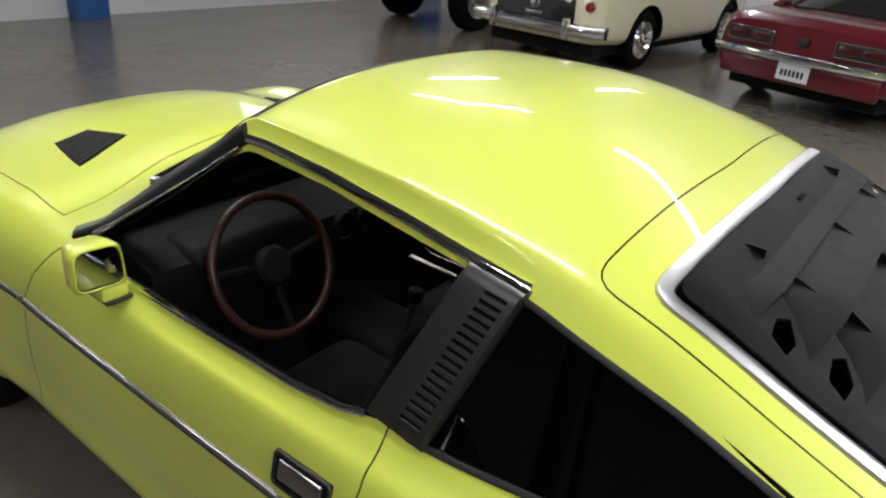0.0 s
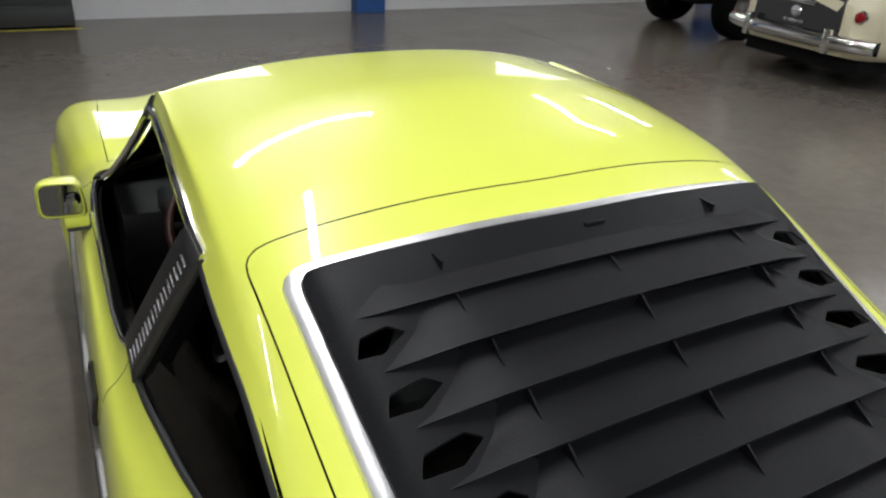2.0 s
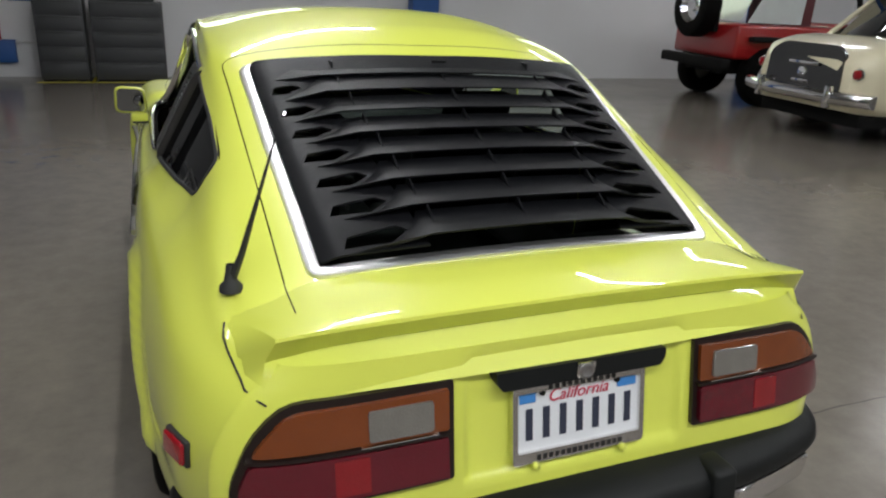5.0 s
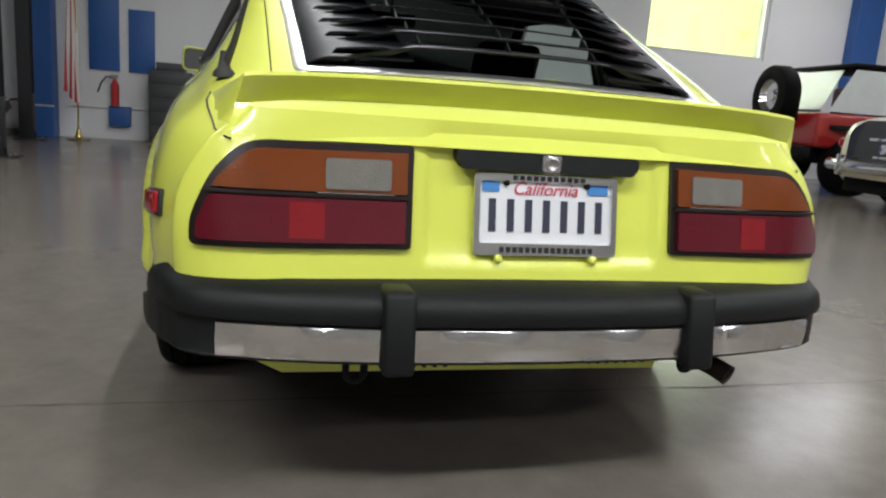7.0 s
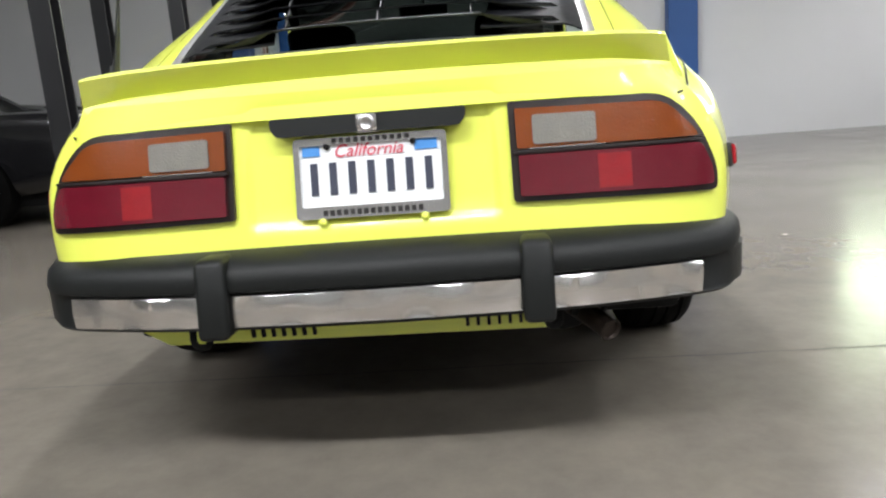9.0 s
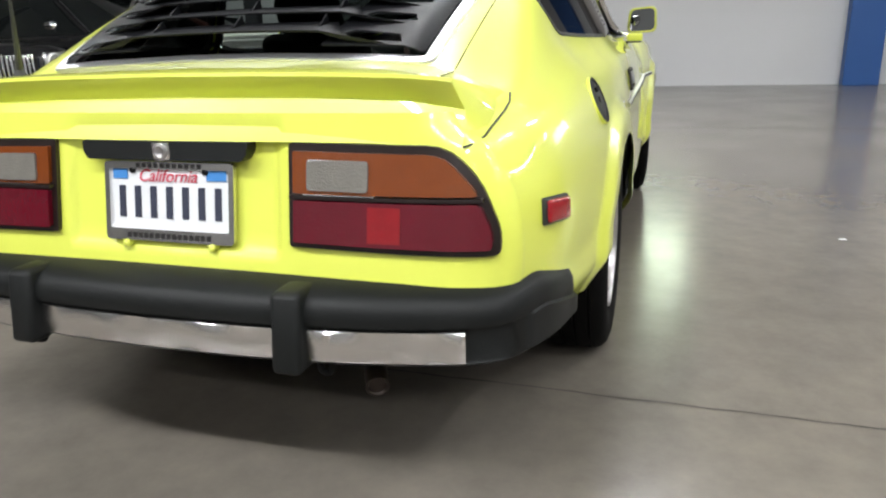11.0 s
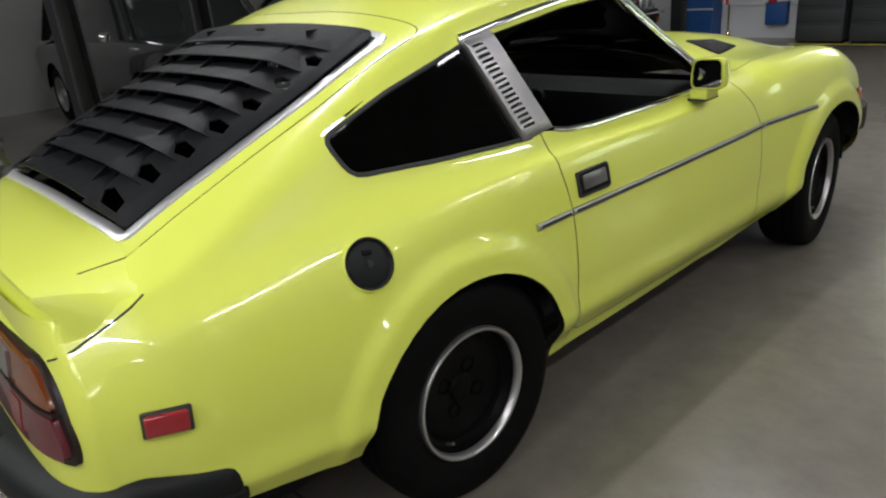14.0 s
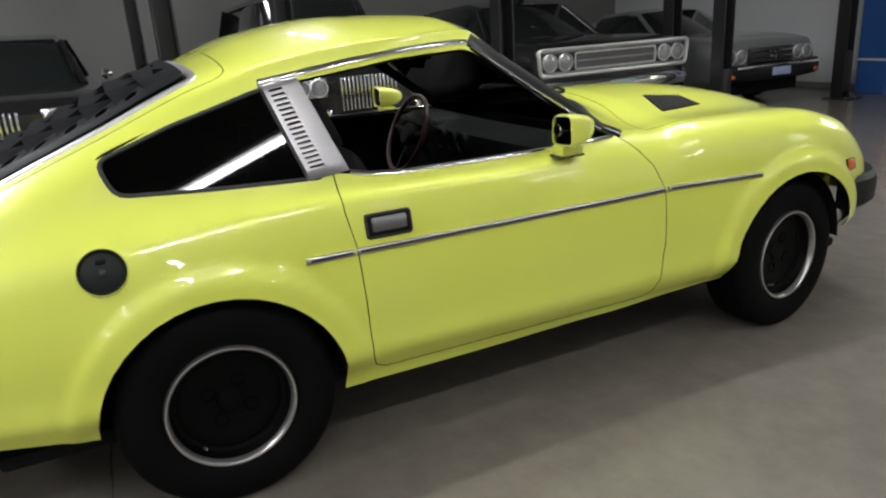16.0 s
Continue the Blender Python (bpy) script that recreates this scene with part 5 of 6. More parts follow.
part("seat_bulkhead", boxed(-0.68, 0.68, 0.34, 0.37, 0.27, 0.62), CLOTH, car)
wheel_c = pose(-0.400, 1.115, 0.825, 66, 0, 0)
steer = part("steering_wheel", tube([(0.185 * math.cos(a), 0.185 * math.sin(a), 0) for a in np.linspace(0, 2 * math.pi, 41)[:-1]], 0.0125, 10, up=(0, 0, 1), closed=True), WOODRIM, car, "dark red steering wheel")
steer.matrix_local = wheel_c
for a in (0.15, math.pi - 0.15, -math.pi / 2):
    part("spoke", tube([(0.03 * math.cos(a), 0.03 * math.sin(a), -0.02), (0.182 * math.cos(a), 0.182 * math.sin(a), 0)], 0.011, 8, 0.4), BLACK, steer)
part("hub", lathe([(-0.06, 0.03), (-0.03, 0.05), (0.0, 0.055), (0.012, 0.045), (0.015, 0.0)], (0, 0, 0), "z", 24), BLACK, steer)
part("column", lathe([(-0.30, 0.035), (-0.05, 0.04), (-0.03, 0.03)], (0, 0, 0), "z", 16), BLACK, steer)
part("cabin_mirror", boxed(-0.11, 0.11, 1.02, 1.045, 1.185, 1.245, 0.012, 3), BLACK, car, "black cabin mirror")
part("mirror_stem", tube([(0, 1.04, 1.24), (0, 1.05, 1.30)], 0.007, 6), BLACK, car)

# ---- floor joints, north wall fittings ----
def crack(points, width, name="floor_joint"):
    """A narrow dark joint lying in the floor, with an uneven edge."""
    rng = random.Random(len(points) * 7 + int(points[0][0] * 10))
    pts = densify(points, 0.06, False)
    bm = bmesh.new()
    rows = []
    for i, (x, y) in enumerate(pts):
        a, b = Vector(pts[max(0, i - 1)]), Vector(pts[min(len(pts) - 1, i + 1)])
        t = (b - a).normalized()
        n = Vector((-t.y, t.x))
        o = rng.uniform(-0.004, 0.004)
        w = width * rng.uniform(0.5, 1.2)
        rows.append([bm.verts.new((x + n.x * (o + s * w), y + n.y * (o + s * w), 0.0012)) for s in (-1, 1)])
    for a, b in zip(rows, rows[1:]):
        bm.faces.new((a[0], a[1], b[1], b[0]))
    return part(name, bm, JOINT, floor, "dark hairline floor joint", False)


crack([(-9.4, -0.33), (-4, -0.30), (0, -0.37), (3, -0.385), (8, -0.37), (13.4, -0.36)], 0.0035)
crack([(-9.4, 4.9), (0, 4.95), (13.4, 4.9)], 0.0035)
crack([(-9.4, -5.4), (13.4, -5.4)], 0.0035)
crack([(5.1, -8.9), (5.15, 0), (5.1, 9.6)], 0.0035)
for q in ((2.0, 0.55, 0.03), (1.75, 1.3, 0.02), (2.3, -0.35, 0.018), (1.2, -0.9, 0.05), (0.9, -1.75, 0.03), (0.62, -1.5, 0.02), (2.4, 1.2, 0.02)):
    bm = bmesh.new()
    rng = random.Random(int(q[0] * 100))
    bm.faces.new([bm.verts.new((q[0] + q[2] * rng.uniform(.5, 1) * math.cos(a), q[1] + q[2] * rng.uniform(.4, .8) * math.sin(a), 0.0009)) for a in np.linspace(0, 2 * math.pi, 12)[:-1]])
    part("floor_stain", bm, JOINT if q[2] > 0.025 else FLAGWHITE, floor, "small worn spot in the concrete", False)


def column(x0, x1, y0, name):
    return to_object(name, boxed(x0, x1, y0, WALL_Y - 0.002, 0, CEIL - 0.002, 0.008, 1), BLUE, None, "square blue painted column against the wall", False, "structure", "column")


column(3.30, 3.76, 9.46, "column_1")
column(10.55, 11.15, 9.46, "column_2")
column(-3.90, -3.46, 9.40, "column_3")
tagged(to_object("trim", boxed(-3.91, -3.45, 9.385, 9.399, 0.44, 0.465), FRAMEW, None, "narrow white band round the blue column", False, "structure", "trim"))
to_object("baseboard", boxed(WALL_W + 0.01, -3.92, WALL_Y - 0.015, WALL_Y - 0.002, 0, 0.08), GREYWALL, None, "grey skirting", False, "structure", "baseboard")


def wall_panel(x0, x1, z0, z1, label):
    ob = thing("wall_panel", label, "panel", pose(0, 0, 0), "blue wall panels")
    part("board", boxed(x0, x1, WALL_Y - 0.04, WALL_Y - 0.002, z0, z1, 0.006), BLUE, ob)
    part("edge", boxed(x0 - 0.012, x1 + 0.012, WALL_Y - 0.03, WALL_Y - 0.002, z0 - 0.012, z0 - 0.001), FRAMEW, ob, "pale lower edge")
    return ob


wall_panel(-3.02, -2.60, 1.03, 2.7, "tall blue board on the white wall")
wall_panel(-2.47, -2.10, 1.02, 1.95, "blue board on the white wall")
to_object("conduit", tube([(-2.53, WALL_Y - 0.03, 1.0), (-2.53, WALL_Y - 0.03, CEIL - 0.01)], 0.03, 10), FRAMEW, None, "white conduit on the wall", True, "structure", "pipe")
to_object("conduit_2", tube([(-3.3, WALL_Y - 0.02, 0.47), (-2.15, WALL_Y - 0.02, 0.47)], 0.012, 8), FRAMEW, None, "thin white conduit on the wall", True, "structure", "pipe")

ext = thing("fire_extinguisher", "red fire extinguisher hung on the white wall", "fire extinguisher", pose(-2.66, WALL_Y - 0.10, 0.50))
part("cylinder", lathe([(0.0, 0.02), (0.005, 0.06), (0.30, 0.06), (0.36, 0.045), (0.39, 0.02), (0.41, 0.018)], (0, 0, 0), "z", 24, True), FIRERED, ext)
part("valve", boxed(-0.03, 0.05, -0.015, 0.015, 0.41, 0.45, 0.006), STEEL, ext)
part("lever", boxed(-0.07, 0.04, -0.01, 0.01, 0.455, 0.468, 0.004), BLACK, ext)
part("hose", tube([(-0.03, 0, 0.43), (-0.12, 0, 0.44), (-0.19, -0.01, 0.34), (-0.24, -0.01, 0.20)], 0.011, 8, up=(0, 1, 0)), BLACK, ext)
part("bracket", boxed(-0.02, 0.02, 0.055, 0.098, 0.15, 0.20), STEEL, ext)
bx = thing("blue_box", "small blue box hung on the white wall", "box", pose(-2.60, WALL_Y, 0))
part("box_body", boxed(-0.15, 0.15, -0.12, -0.002, 0.20, 0.49, 0.01), BLUE, bx)
part("box_lid", boxed(-0.155, 0.155, -0.125, -0.002, 0.49, 0.505, 0.004), BLUE, bx)

flag = thing("flag", "furled flag on a brass pole with a round foot", "flag", pose(-3.08, 9.15, 0))
part("pole", lathe([(0.03, 0.013), (2.45, 0.011), (2.46, 0.02), (2.50, 0.012), (2.56, 0.002)], (0, 0, 0), "z", 12), BRASS, flag, "dark brass pole")
part("foot", lathe([(0.0, 0.155), (0.015, 0.155), (0.03, 0.10), (0.045, 0.05), (0.09, 0.035), (0.14, 0.03), (0.16, 0.018)], (0, 0, 0), "z", 28, True), BRASS, flag, "round brass foot")
cloth = bmesh.new()
rows = []
for j in range(25):
    z = 2.38 - 1.60 * j / 24
    fall = j / 24
    row = []
    for i in range(29):
        a = 2 * math.pi * i / 28
        r = (0.050 + 0.055 * fall) * (1 + 0.34 * math.sin(5 * a + 2.2 * fall) + 0.12 * math.sin(9 * a + 5 * fall))
        row.append(cloth.verts.new((-0.045 - 0.03 * fall + r * math.cos(a) * 0.8, r * math.sin(a) * 0.7, z - 0.25 * fall * (0.5 + 0.5 * math.cos(a + 0.6)))))
    rows.append(row)
for a, b in zip(rows, rows[1:]):
    for i in range(28):
        cloth.faces.new((a[i], a[i + 1], b[i + 1], b[i]))
cl = part("cloth", cloth, FLAGRED, flag, "red and white striped cloth in folds")
cl.data.materials.append(FLAGWHITE)
cl.data.materials.append(mat("flag blue", (0.03, 0.05, 0.20), 0.8))
for p in cl.data.polygons:
    i = p.index % 28
    p.material_index = 2 if (p.index // 28 < 9 and i < 12) else (1 if (i // 2) % 2 else 0)


def tool_chest(x, w, label):
    ob = thing("tool_chest", label, "cabinet", pose(x, WALL_Y - 0.30, 0), "dark chests by the wall")
    part("chest_body", boxed(0, w, -0.25, 0.27, 0.03, 1.08, 0.012), DOORGREY, ob)
    part("chest_top", boxed(0.10, w - 0.10, -0.20, 0.25, 1.08, 1.20, 0.015), DOORGREY, ob)
    part("plinth", boxed(0.02, w - 0.02, -0.23, 0.25, 0.0, 0.03), BLACK, ob)
    for k in range(5):
        part("drawer", boxed(0.03, w - 0.03, -0.262, -0.25, 0.08 + k * 0.2, 0.265 + k * 0.2, 0.004), DOORGREY, ob)
        part("drawer_pull", boxed(0.08, w - 0.08, -0.270, -0.262, 0.245 + k * 0.2, 0.255 + k * 0.2), TRIMBLACK, ob)
    return ob


tool_chest(-2.13, 0.60, "dark grey tool chest standing on a yellow floor line")
tool_chest(-1.45, 0.93, "wide dark grey tool chest standing on a yellow floor line")
to_object("floor_line", boxed(-2.18, -0.46, WALL_Y - 0.66, WALL_Y - 0.575, 0.0, 0.0025), YLINE, None, "yellow painted line on the floor", False, "structure", "floor marking")
to_object("floor_line_2", boxed(-1.51, -1.47, WALL_Y - 0.574, WALL_Y - 0.03, 0.0, 0.0025), YLINE, None, "yellow painted line on the floor", False, "structure", "floor marking")


# ---- lifts along the west side ----
def lift_post(x, y, label):
    ob = thing("lift_post", label, "car lift", pose(x, y, 0), "black lift posts")
    part("base_plate", boxed(-0.16, 0.22, -0.14, 0.14, 0.0, 0.015, 0.003), LIFT, ob)
    bm = slab([(-0.09, -0.075), (0.08, -0.075), (0.08, -0.06), (-0.075, -0.06), (-0.075, 0.06), (0.08, 0.06), (0.08, 0.075), (-0.09, 0.075)], 3.385, lambda a, b, d: (a, b, 0.015 + d))
    part("channel", bm, LIFT, ob, smooth=False)
    part("carriage", boxed(-0.07, 0.085, -0.055, 0.055, 0.10, 0.62, 0.006), LIFT, ob)
    part("cap", boxed(-0.10, 0.09, -0.085, 0.085, 3.40, 3.43, 0.004), LIFT, ob)
    for a in (-0.09, 0.09):
        part("bolt", lathe([(0.015, 0.014), (0.03, 0.014), (0.034, 0.004)], (0.15, a, 0), "z", 8), STEEL, ob)
    return ob


post = lift_post(-3.10, 3.25, "black steel lift post bolted to the floor")
for x, y in ((-3.15, 0.36), (-3.18, 1.26), (-3.20, 6.10), (-4.25, 6.35), (-3.62, 8.72), (-3.15, -2.55), (-7.6, 3.25), (-7.6, 6.2), (-7.6, 0.4)):
    copy_thing(post, pose(x, y, 0))


# ---- parked cars ----
def parked(name, label, m, paint, L, W, stations, cabin, axles, wheel_r, rim_mat, tyre_wall=None, glass=None):
    """A parked car, front to +y: body from (y, half width, top, bottom), cabin from (y, half belt, belt, half roof, roof)."""
    top = thing(name, label, "car", m)
    ys = [s[0] for s in stations]
    tab = np.array([s[1:] for s in stations])
    at = np.linspace(ys[0], ys[-1], 60)
    bm = bmesh.new()
    rows = []
    for y, (w, zt, zb) in zip(at, hermite(ys, tab, at)):
        h = zt - zb
        half = catmull([(w * 0.90, zb), (w * 0.985, zb + 0.12 * h), (w, zb + 0.45 * h), (w * 0.985, zb + 0.75 * h), (w * 0.93, zb + 0.93 * h), (w * 0.80, zt), (w * 0.4, zt + 0.012), (0, zt + 0.018)], 3)
        rows.append([bm.verts.new((x, y, z)) for x, z in half] + [bm.verts.new((-x, y, z)) for x, z in half[-2::-1]])
    for a, b in zip(rows, rows[1:]):
        for k in range(len(a) - 1):
            bm.faces.new((a[k], a[k + 1], b[k + 1], b[k]))
    bm.faces.new(rows[0])
    bm.faces.new(rows[-1])
    for s in (1, -1):
        for ay in axles:
            bmesh.ops.delete(bm, geom=score(bm, arc(ay, wheel_r, wheel_r + 0.055, 22), (1, 2), lambda c, s=s: c.x * s > W * 0.30), context="FACES")
    part("body", bm, paint, top)
    part("underside", boxed(-W * 0.40, W * 0.40, ys[0] + 0.15, ys[-1] - 0.15, 0.18, 0.45), BLACK, top)
    if cabin:
        bm = bmesh.new()
        rows = []
        for y, bw, bz, rw, rz in cabin:
            half = [(bw, bz), (bw * 0.55 + rw * 0.45, bz * 0.5 + rz * 0.5), (rw, rz - 0.05), (rw * 0.9, rz), (0, rz + 0.015)]
            rows.append([bm.verts.new((x, y, z)) for x, z in half] + [bm.verts.new((-x, y, z)) for x, z in half[-2::-1]])
        for a, b in zip(rows, rows[1:]):
            for k in range(len(a) - 1):
                bm.faces.new((a[k], a[k + 1], b[k + 1], b[k]))
        bm.faces.new(rows[0])
        bm.faces.new(rows[-1])
        part("cabin_glass", bm, glass or GLASSY, top, "dark window glass")
        rf = bmesh.new()
        rr = []
        inner = cabin[1:-1]
        for y, bw, bz, rw, rz in inner:
            half = [(rw + 0.006, rz - 0.06), (rw * 0.9 + 0.004, rz + 0.006), (0, rz + 0.022)]
            rr.append([rf.verts.new((x, y, z)) for x, z in half] + [rf.verts.new((-x, y, z)) for x, z in half[-2::-1]])
        for a, b in zip(rr, rr[1:]):
            for k in range(len(a) - 1):
                rf.faces.new((a[k], a[k + 1], b[k + 1], b[k]))
        part("roof", rf, paint, top)
        for i in range(len(cabin) - 1):
            for s in (1, -1):
                y, bw, bz, rw, rz = cabin[i]
                y2, bw2, bz2, rw2, rz2 = cabin[i + 1]
                if i in (0, len(cabin) - 2):
                    a, b = ((s * bw, y, bz), (s * (rw2 + 0.004), y2, rz2 - 0.03)) if i == 0 else ((s * bw2, y2, bz2), (s * (rw + 0.004), y, rz - 0.03))
                    part("pillar", tube([a, b], 0.03, 8), paint, top)
    for s in (1, -1):
        for ay in axles:
            w = part("wheel", lathe([(-0.09, wheel_r * 0.62), (-0.10, wheel_r * 0.8), (-0.085, wheel_r * 0.96), (-0.05, wheel_r), (0.05, wheel_r), (0.085, wheel_r * 0.96), (0.10, wheel_r * 0.8), (0.09, wheel_r * 0.62)], n=36), TYRE, top, "black tyre")
            w.matrix_local = pose(s * (W / 2 - 0.13), ay, wheel_r, 0, 0, 0 if s > 0 else 180)
            if tyre_wall:
                part("white_wall", lathe([(0.101, wheel_r * 0.70), (0.104, wheel_r * 0.76), (0.1015, wheel_r * 0.82)], n=36), tyre_wall, w, "white sidewall")
            part("rim", lathe([(0.085, wheel_r * 0.64), (0.095, wheel_r * 0.62), (0.05, wheel_r * 0.52), (0.03, wheel_r * 0.25), (0.085, wheel_r * 0.16), (0.095, 0.0)], n=30), rim_mat, w, "bright wheel rim")
            if rim_mat is CHROME:
                for k in range(18):
                    a, b = 2 * math.pi * k / 18, 2 * math.pi * k / 18 + (0.25 if k % 2 else -0.25)
                    part("spoke", tube([(0.088, wheel_r * 0.16 * math.cos(a), wheel_r * 0.16 * math.sin(a)), (0.080, wheel_r * 0.60 * math.cos(b), wheel_r * 0.60 * math.sin(b))], 0.005, 5, up=(1, 0, 0)), CHROME, w)
    return top


GLASSY = mat("dark window", (0.010, 0.012, 0.012), 0.06, coat=0.5, vary=0.2)
SMOKE = mat("rear lamp dark", (0.05, 0.006, 0.008), 0.2, coat=0.6)
HEADLAMP = mat("headlamp glass", (0.34, 0.35, 0.35), 0.10, 0.55, coat=1.0, vary=0.15, scale=30)


def bumper_bar(top, y, z, w, h, bend, paint, label, sign=1, overriders=True):
    """A curved bright bumper blade; sign +1 at the front, -1 at the rear."""
    bm = bmesh.new()
    rows = []
    for k in range(21):
        u = -1 + k / 10
        yy = y + sign * (-bend * abs(u) ** 3)
        rows.append([bm.verts.new((u * w, yy + sign * o, z + v * h)) for o, v in ((-0.05, 0.5), (-0.01, 0.48), (0.02, 0.30), (0.03, 0), (0.02, -0.30), (-0.01, -0.48), (-0.05, -0.5))])
    for a, b in zip(rows, rows[1:]):
        for k in range(7):
            bm.faces.new((a[k], a[(k + 1) % 7], b[(k + 1) % 7], b[k]))
    bm.faces.new(rows[0])
    bm.faces.new(rows[-1])
    ob = part("bumper", bm, paint, top, label)
    if overriders:
        for s in (1, -1):
            part("overrider", boxed(s * w * 0.55 - 0.03, s * w * 0.55 + 0.03, y - 0.03, y + 0.05, z - h * 0.8, z + h * 0.9, 0.02, 3), paint, ob)
    return ob


def round_lamp(top, x, y, z, r, sign=1, name="headlamp"):
    lamp = part(name, lathe([(0.0, r * 1.12), (0.03, r * 1.12), (0.035, r * 1.02), (0.02, r)], (0, 0, 0), "y", 28), BRIGHT, top, "round headlamp with bright ring")
    lamp.matrix_local = pose(x, y, z, 0, 0, 0 if sign > 0 else 180)
    part("lens", lathe([(0.02, r), (0.032, r * 0.7), (0.038, r * 0.3), (0.039, 0.001)], (0, 0, 0), "y", 28), HEADLAMP, lamp)
    return lamp


EAST = lambda x, y, turn=0: pose(x, y, 0, 0, 0, -90 + turn)
WEST = EAST
# cream car, its tail to the hall
cream = parked("vintage_car", "cream vintage car with black boot and chrome bumper", EAST(8.75, 4.2, -5) @ Matrix.Scale(1.13, 4), PAINT_CREAM, 4.3, 1.72,
               [(-2.05, .62, .80, .34), (-1.9, .76, .93, .32), (-1.4, .84, 1.02, .30), (-0.6, .86, 1.02, .28), (0.5, .86, 1.0, .28), (1.3, .84, .98, .28), (1.95, .76, .92, .3), (2.1, .6, .8, .34)],
               [(-1.15, .70, 1.0, .60, 1.02), (-0.75, .72, 1.0, .56, 1.44), (0.2, .74, 1.0, .56, 1.47), (0.62, .72, .99, .55, 1.40), (0.95, .72, .98, .60, 1.0)], (-1.05, 1.25), 0.33, CHROME)
bumper_bar(cream, -2.16, 0.46, 0.88, 0.13, 0.16, CHROME, "curved chrome rear bumper with overriders", -1)
bumper_bar(cream, 2.2, 0.46, 0.86, 0.13, 0.16, CHROME, "curved chrome front bumper", 1)
bm = slab(rounded([(-0.52, 0.50), (0.52, 0.50), (0.50, 0.86), (0.36, 0.95), (-0.36, 0.95), (-0.50, 0.86)], .06, 3), 0.05, lambda a, b, d: (a, -2.068 + d + 0.30 * max(0, b - 0.8), b))
boot = part("boot_lid", bm, PAINT_BLACK, cream, "black boot lid with chrome badges")
part("badge_bar", boxed(-0.20, 0.20, -2.082, -2.066, 0.735, 0.770, 0.004), CHROME, boot)
part("badge", lathe([(-2.085, 0.001), (-2.082, 0.05), (-2.066, 0.06)], (0, 0, 0.66), "y", 24), CHROME, boot)
part("badge_bar", boxed(-0.12, 0.12, -2.080, -2.066, 0.555, 0.585, 0.004), CHROME, boot)
for s in (1, -1):
    lampx = part("tail_lamp", lathe([(0.0, 0.05), (-0.04, 0.045), (-0.055, 0.02), (-0.057, 0.001)], (s * 0.66, -2.0, 0.70), "y", 18), MARKRED, cream, "small round red tail lamp")
    part("lamp_ring", lathe([(0.005, 0.06), (-0.012, 0.06), (-0.016, 0.05)], (s * 0.66, -2.0, 0.70), "y", 18), CHROME, lampx)

# red coupe, its tail to the hall
red = parked("muscle_car", "dark red muscle car with chrome rear bumper", EAST(9.03, 0.72, -14) @ Matrix.Scale(1.08, 4), PAINT_RED, 4.7, 1.86,
             [(-2.32, .84, .82, .36), (-2.24, .90, .88, .34), (-1.6, .93, .93, .30), (-0.4, .93, .92, .27), (0.8, .93, .92, .27), (2.0, .91, .88, .30), (2.32, .84, .78, .36)],
             [(-1.65, .72, .93, .60, .95), (-0.95, .74, .92, .56, 1.27), (0.0, .76, .92, .57, 1.31), (0.40, .76, .92, .56, 1.27), (0.98, .76, .92, .66, .93)], (-1.38, 1.36), 0.33, STEEL)
bumper_bar(red, -2.42, 0.545, 0.90, 0.10, 0.12, CHROME, "slim chrome rear bumper", -1, False)
part("valance", boxed(-0.78, 0.78, -2.37, -2.30, 0.30, 0.50, 0.03, 3), PAINT_RED, red, "dark red rear valance")
for s in (1, -1):
    tl = part("tail_lamp", boxed(s * 0.30 if s > 0 else -0.76, 0.76 if s > 0 else -0.30, -2.345, -2.31, 0.635, 0.755, 0.012), TRIMBLACK, red, "long dark tail lamp with bright frame")
    for k in range(2):
        a = s * (0.33 + k * 0.215)
        part("lens", boxed(min(a, a + s * 0.19), max(a, a + s * 0.19), -2.352, -2.344, 0.655, 0.735, 0.006), SMOKE, tl)
    part("lamp_frame", tube([(x, -2.348, z) for x, z in rounded([(s * 0.30, 0.632), (s * 0.765, 0.632), (s * 0.765, 0.758), (s * 0.30, 0.758)], 0.015, 3)], 0.006, 6, up=(0, 1, 0), closed=True), CHROME, tl)
part("badge", boxed(-0.05, 0.05, -2.35, -2.335, 0.66, 0.74, 0.01), TRIMBLACK, red)
np_ = part("number_plate", boxed(-0.155, 0.155, -2.40, -2.385, 0.345, 0.495, 0.004), PLATE, red, "white plate with grey bars")
for k in range(6):
    part("plate_bar", boxed(-0.115 + k * 0.04, -0.09 + k * 0.04, -2.404, -2.399, 0.385, 0.445), TRIMBLACK, np_)

# red open jeep behind
jeep = thing("jeep", "red open off-roader with spare wheel on its tail", "car", EAST(9.15, 7.0, -8) @ Matrix.Scale(1.1, 4))
part("tub", boxed(-0.76, 0.76, -1.62, 0.35, 0.62, 1.08, 0.05, 3), PAINT_JEEP, jeep, "glossy red tub")
part("nose", boxed(-0.55, 0.55, 0.36, 1.75, 0.62, 1.12, 0.06, 3), PAINT_JEEP, jeep)
part("chassis", boxed(-0.45, 0.45, -1.55, 1.75, 0.40, 0.62), BLACK, jeep)
part("rear_bar", boxed(-0.78, 0.78, -1.80, -1.66, 0.48, 0.62, 0.02), BLACK, jeep, "black rear bumper bar")
